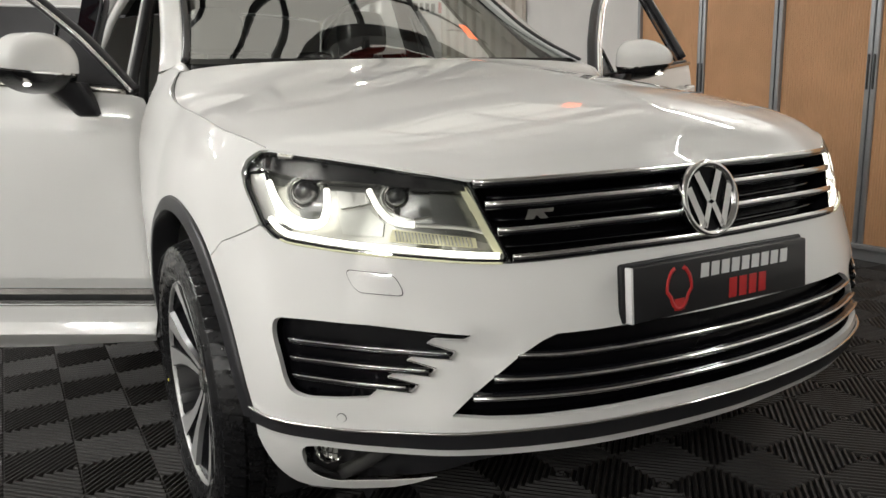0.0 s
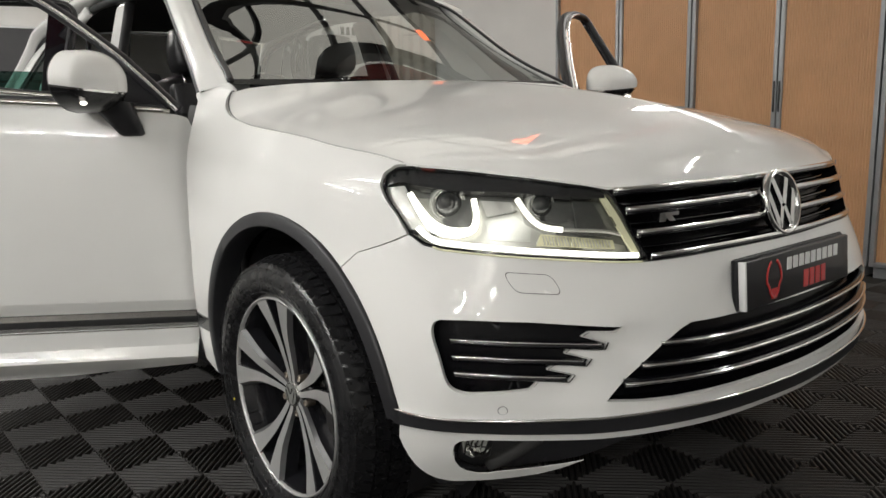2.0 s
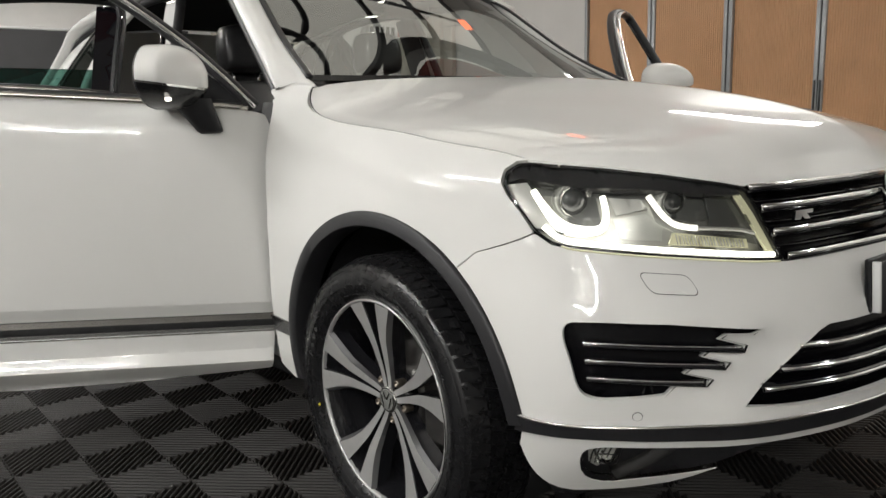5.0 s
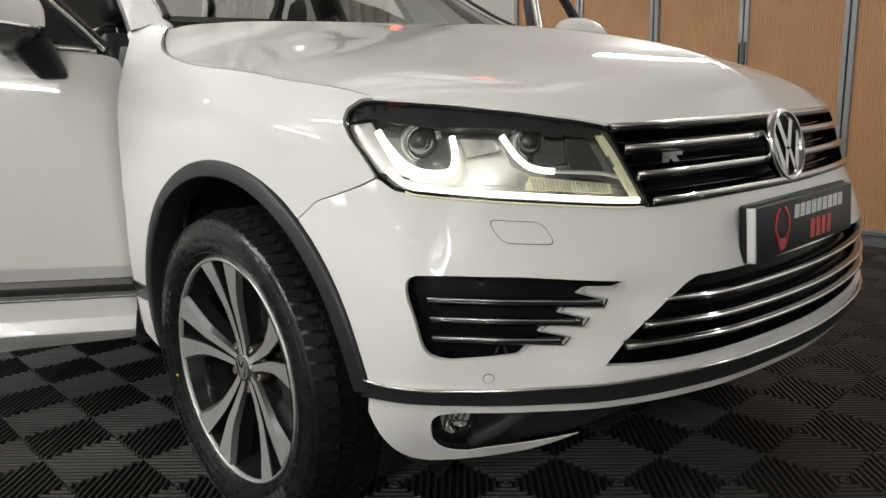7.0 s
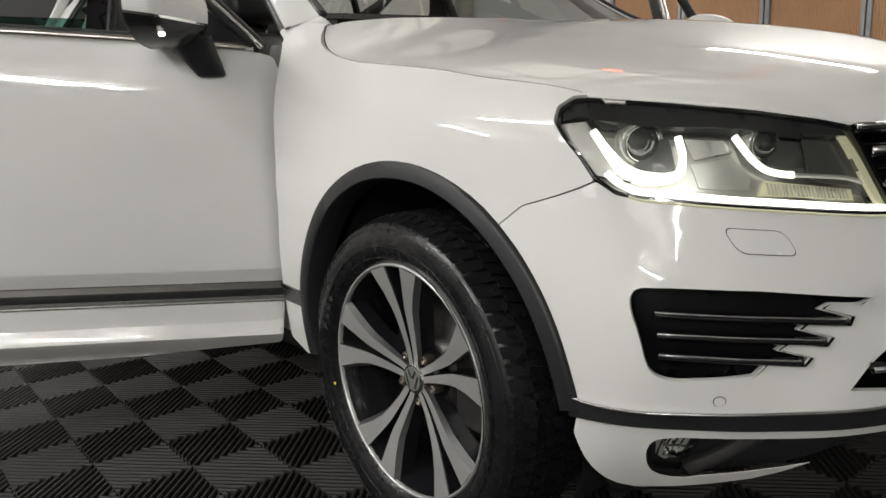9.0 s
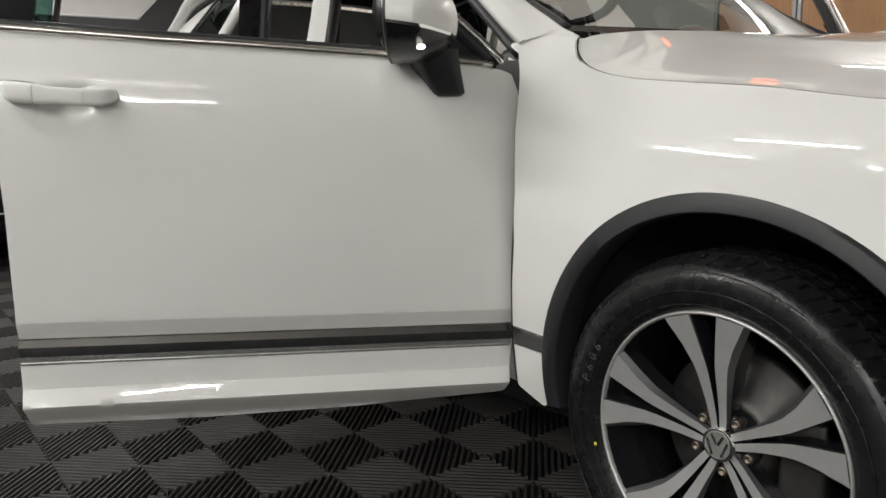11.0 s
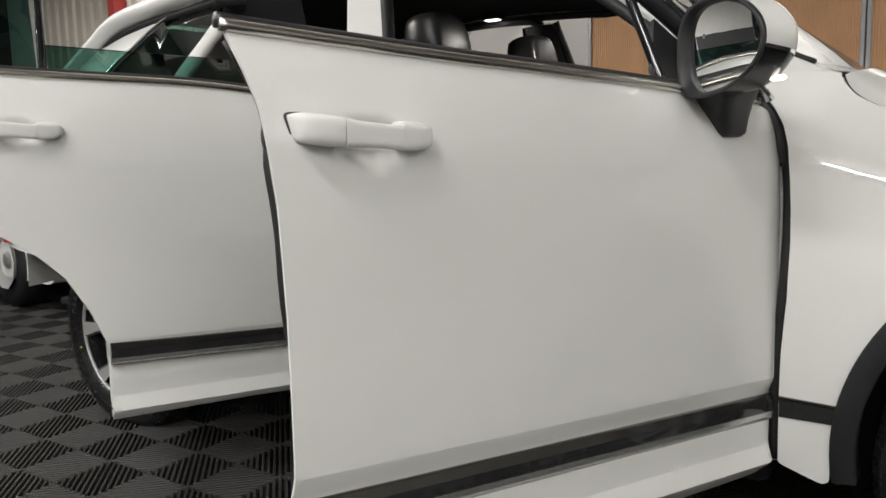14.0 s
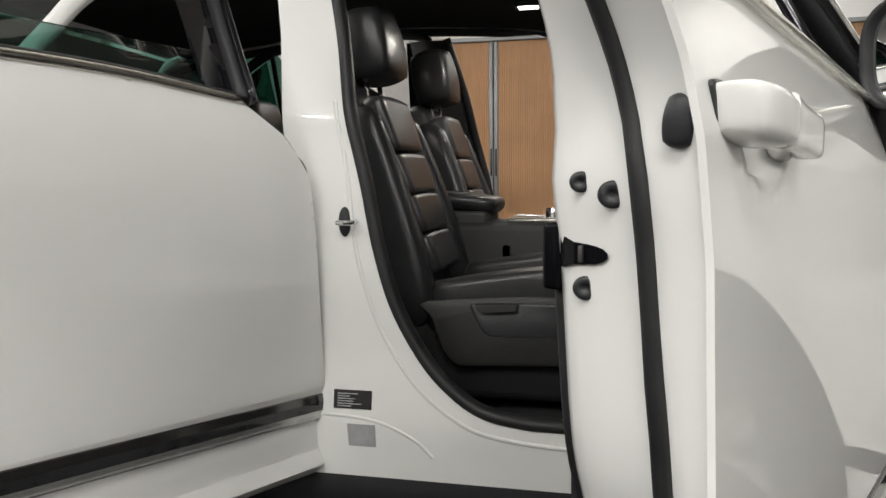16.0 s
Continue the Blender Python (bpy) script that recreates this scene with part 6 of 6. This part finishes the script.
make_seat(YC - .37, -1)
make_seat(YC + .37, 1)
for y in (-.36, .02, .40):
    part("rear_headrest", at(cushion(.24, .10, .17, .5), pose(-2.52, y, 1.24, 0, -8, 0)), LEATHER, car, "black rear headrest")
con = part("centre_console", box(-1.66, -.72, YC - .115, YC + .115, .40, .866, .03, 3), PLASTIC, car, "dark centre console")
part("armrest_box", box(-1.72, -1.50, YC - .10, YC + .10, .79, .905, .02, 3), PLASTIC, con)
part("armrest", at(cushion(.22, .27, .055, .4), pose(-1.60, YC, .930, 0, 6, 0)), LEATHER, con)
part("console_plate", box(-1.44, -.80, YC - .10, YC + .10, .862, .878, .006), SATIN, con, "silver console plate")
part("gear_lever", sweep([(-.98, YC, .86), (-1.0, YC, .94), (-1.01, YC, .98)], oval(.022, .022, 10), up=(1, 0, 0)), TRIM, con)
part("rotary_knob", lathe([(0, .03), (.022, .03), (.025, .025), (.026, 0)], 20, "z"), CHROME, con, m=Matrix.Translation((-1.30, YC - .03, .878)))
for x in (-1.40, -1.36):
    part("cup_ring", lathe([(.030, 0), (.036, .004), (.040, .002)], 24, "z"), CHROME, con, m=Matrix.Translation((x, YC + .04 * (x < -1.38), .878)))
dash = part("dashboard", at(cushion(1.40, .46, .34, .25), pose(-.83, YC, .96)), TRIM, car, "black dashboard")
part("dial_hood", at(cushion(.40, .24, .14, .4), pose(-.93, YC - .37, 1.12)), TRIM, dash)
part("centre_screen", box(-1.075, -1.055, YC - .14, YC + .14, .90, 1.05, .006), BLACK, dash)
ring = [(-1.13 + .065 * math.sin(t), YC - .37 + .185 * math.cos(t), 1.0 + .175 * math.sin(t)) for t in np.linspace(0, 2 * math.pi, 40, endpoint=False)]
sw = part("steering_wheel", sweep(ring, oval(.016, .016, 10), up=(1, 0, .3), closed=True), LEATHER, car, "black leather steering wheel")
part("airbag_cover", at(cushion(.17, .06, .15, .5), pose(-1.115, YC - .37, .99, 0, 20, 0)), TRIM, sw)
for k in (-1, 1):
    part("spoke", box(-1.13, -1.105, YC - .37 + k * .13 - .055, YC - .37 + k * .13 + .055, .975, 1.005, .006), SATIN, sw)
part("rear_mirror", box(-1.06, -1.02, YC - .11, YC + .11, 1.46, 1.53, .015, 3), TRIM, car, "inside mirror")

for x, y, z, w in ((-2.09, .583, 1.612, 1), (-2.09, .04 - .583, 1.612, 1), (-1.405, .18, 1.583, 3)):
    lamp = part("reading_lamp", box(x - .05, x + .05, y - .035, y + .035, z, z + .03, .008), TRIM, car, "lit reading lamp in the headliner")
    part("lens", box(x - .034, x + .034, y - .02, y + .02, z - .004, z + .003, .003), READING, lamp, "glowing lens")
    glow = bpy.data.lights.new("reading_light", "AREA")
    glow.shape, glow.size, glow.size_y, glow.energy, glow.color = "RECTANGLE", .06, .04, w, (1.0, .95, .86)
    new("reading_light", glow).matrix_world = pose(x, y, z - .008)

# labels and catches on the centre pillar
part("data_label", panel(side_fn, [(1.650, .462), (1.745, .462), (1.745, .506), (1.650, .506)], su=1, step=.03, off=.002, flange=.002), BLACK, car, "black printed data label")
for k in range(6):
    part("label_line", panel(side_fn, [(1.735, .496 - k * .0058), (1.735 - (.05, .03, .045, .04, .06, .035)[k], .496 - k * .0058), (1.735 - (.05, .03, .045, .04, .06, .035)[k], .4985 - k * .0058), (1.735, .4985 - k * .0058)], su=1, step=.03, off=.0035, flange=.001), STICKER, car)
part("tyre_label", panel(side_fn, [(1.638, .375), (1.706, .375), (1.709, .428), (1.640, .428)], su=1, step=.03, off=.002, flange=.002), STICKER, car, "silver tyre pressure label")
both("sill_crease", lambda: sweep([Vector(p) for p in side_fn(*np.array(spline([(1.84, .447), (1.74, .446), (1.66, .440), (1.60, .425), (1.54, .395), (1.50, .358)], 6)).T)], oval(.004, .003, 8), up=(0, 1, 0)), PAINT)
part("striker", sweep([(-1.72, YC - .80, .905), (-1.72, YC - .845, .905), (-1.69, YC - .845, .905), (-1.69, YC - .80, .905)], oval(.006, .006, 8)), CHROME, car, "steel door striker")
part("striker_plate", at(lathe([(0, -.006), (.010, -.006), (.014, -.002), (.015, .004)], 24), pose(-1.718, YC - .806, .905) @ Matrix.Diagonal((1, 1, 2.4, 1))), TRIM, car, "oval black striker plate")


# ---- other cars in the hall ----
def other_car(name, label, m, paint, gloss_trim):
    c = thing(name, label, "car", m, "cars behind")
    body = [(2.08, .17), (2.27, .24), (2.31, .60), (2.22, .80), (1.95, .92), (1.0, 1.02), (.35, 1.42), (-.9, 1.45), (-1.7, 1.15), (-2.1, 1.05), (-2.2, .6), (-2.1, .22)]
    bm, rows5 = bmesh.new(), []
    prof = rounded(body, .12, 4)
    for w, k in ((-1, .90), (-.96, .96), (-.8, 1), (0, 1.01), (.8, 1), (.96, .96), (1, .90)):
        rows5.append([bm.verts.new((x * (k if x > 0 else 1), w * .90 * (1 - .16 * max(0, z - .95) / .5), .17 + (z - .17) * (k * .3 + .7))) for x, z in prof])
    n = len(prof)
    for a, b in zip(rows5, rows5[1:]):
        for j in range(n):
            bm.faces.new((a[j], a[(j + 1) % n], b[(j + 1) % n], b[j]))
    bm.faces.new(rows5[0])
    bm.faces.new(rows5[-1][::-1])
    bmesh.ops.recalc_face_normals(bm, faces=bm.faces)
    part("body", sharpen(bm, 40), paint, c)
    for s in (-1, 1):
        for x in (1.35, -1.35):
            w = part("tyre", at(lathe([(.20, -.1), (.30, -.1), (.33, -.07), (.33, .07), (.30, .1), (.2, .1)], 40), pose(x, s * .82, .33)), RUBBER, c)
            part("rim", at(lathe([(0, -.06), (.05, -.08), (.07, -.05), (.16, -.06), (.20, -.095), (.205, -.1)], 10), pose(x, s * .84, .33, 0, 0, 0 if s < 0 else 180)), ALLOY, w)
        part("lamp", at(lathe([(0, -.012), (.03, -.010), (.045, .0), (.05, .01)], 24), pose(2.315, s * .62, .70, 0, 0, 80 if s > 0 else 100)), MARKER, c, "round clear fog lamp")
        part("rear_lamp", box(-2.2, -2.05, s * .62, s * .86, .80, .92, .02), RED, c)
        part("side_window", box(-.9, .35, s * .795, s * .805, 1.08, 1.33, .004), BLACK, c)
        part("chrome_strip", sweep([(x, s * y, z) for x, y, z in spline([(2.335, .30, .40), (2.33, .60, .415), (2.305, .73, .43), (2.245, .84, .45), (2.205, .874, .46), (2.21, .874, .56), (2.205, .870, .65), (2.27, .80, .665)], 5)], oval(.010, .008, 8), up=(1, 0, .2)), CHROME, c)
        part("chrome_strip", sweep([(x, s * y, z) for x, y, z in spline([(2.335, .50, .52), (2.315, .72, .55), (2.24, .84, .57)], 4)], oval(.010, .008, 8)), CHROME, c)
        part("vent", box(2.10, 2.325, s * .64 - .12, s * .64 + .12, .46, .62, .02), VENTBLACK, c)
        part("headlamp", at(cushion(.34, .30, .13, .5), pose(2.10, s * .62, .83, 0, 18, s * 24)), REFLECTOR, c, "clear headlamp")
    part("grille", box(2.2, 2.32, -.42, .42, .48, .70, .03), gloss_trim, c)
    return c


other_car("black_car", "black car parked behind the white one", pose(-7.15, -1.50, 0, 0, 0, -8), BLACK, TRIM)
other_car("white_car", "white car parked against the far wall", pose(-6.92, 1.18, 0, 0, 0, 172), PAINT, BLACK)


# ---- floor tiles: ribbed squares, the ribs turning from square to square ----
CELL, TX, TY = .2, -.40, -1.005


def ribs(kind, x0=0.0, y0=0.0, out=None, pitch=.0188):
    """Ribs at 45 degrees inside one square; kind 0 or 1 gives their slope."""
    V, F = out if out is not None else ([], [])
    d = np.array([1, 1]) / math.sqrt(2) if kind == 0 else np.array([1, -1]) / math.sqrt(2)
    n = np.array([-d[1], d[0]])
    c = np.array([CELL / 2, CELL / 2])
    half_ = CELL / math.sqrt(2)
    m = int(half_ / pitch)
    for i in range(-m, m + 1):
        o = i * pitch
        ln = half_ - abs(o) - .0026
        if ln < .003:
            continue
        b = len(V)
        for w, z in ((.0026, 0.0), (.0052, -.0038), (.0066, -.0115)):
            cut = .6 * (w - .0026)
            V += [(x0 + p[0], y0 + p[1], z) for p in (c + d * (sg * (ln + cut)) + n * (o + sl * w) for sg, sl in ((-1, -1), (-1, 1), (1, 1), (1, -1)))]
        F.append((b, b + 3, b + 2, b + 1))
        for k in (0, 4):
            for j in range(4):
                F.append((b + k + j, b + k + (j + 1) % 4, b + k + 4 + (j + 1) % 4, b + k + 4 + j))
    return V, F


def tile_mesh(name, V, F):
    me = bpy.data.meshes.new(name)
    me.from_pydata(V, [], F)
    me.update()
    bmf = bmesh.new()
    bmf.from_mesh(me)
    bmesh.ops.recalc_face_normals(bmf, faces=bmf.faces)
    bmf.to_mesh(me)
    bmf.free()
    me.materials.append(TILEMAT)
    return me


floor = bpy.data.objects["floor"]
two = [tile_mesh("floor_tile", *ribs(k)) for k in (0, 1)]
rest = ([], [])
count = 0
for i in range(-27, 16):
    for j in range(-12, 22):
        x, y = TX + CELL * i, TY + CELL * j
        if not (X0 < x < X1 - CELL and Y0 < y < 3.15):
            continue
        kind = (i + j) % 2
        if -2.7 < x < .2 and -2.1 < y < -.5 or (.2 <= x < 1.3 and -.2 < y < 1.6):
            o = new("floor_tile", two[kind])
            o.location = (x, y, 0)
            o.parent = floor
            count += 1
        else:
            ribs(kind, x, y, rest)
tagged(link("tile_field", bmesh.new(), TILEMAT), "ribbed dark plastic floor tiles", kind="stuff")
field = bpy.data.objects["tile_field"]
field.data = tile_mesh("tile_field", *rest)
field.parent = floor
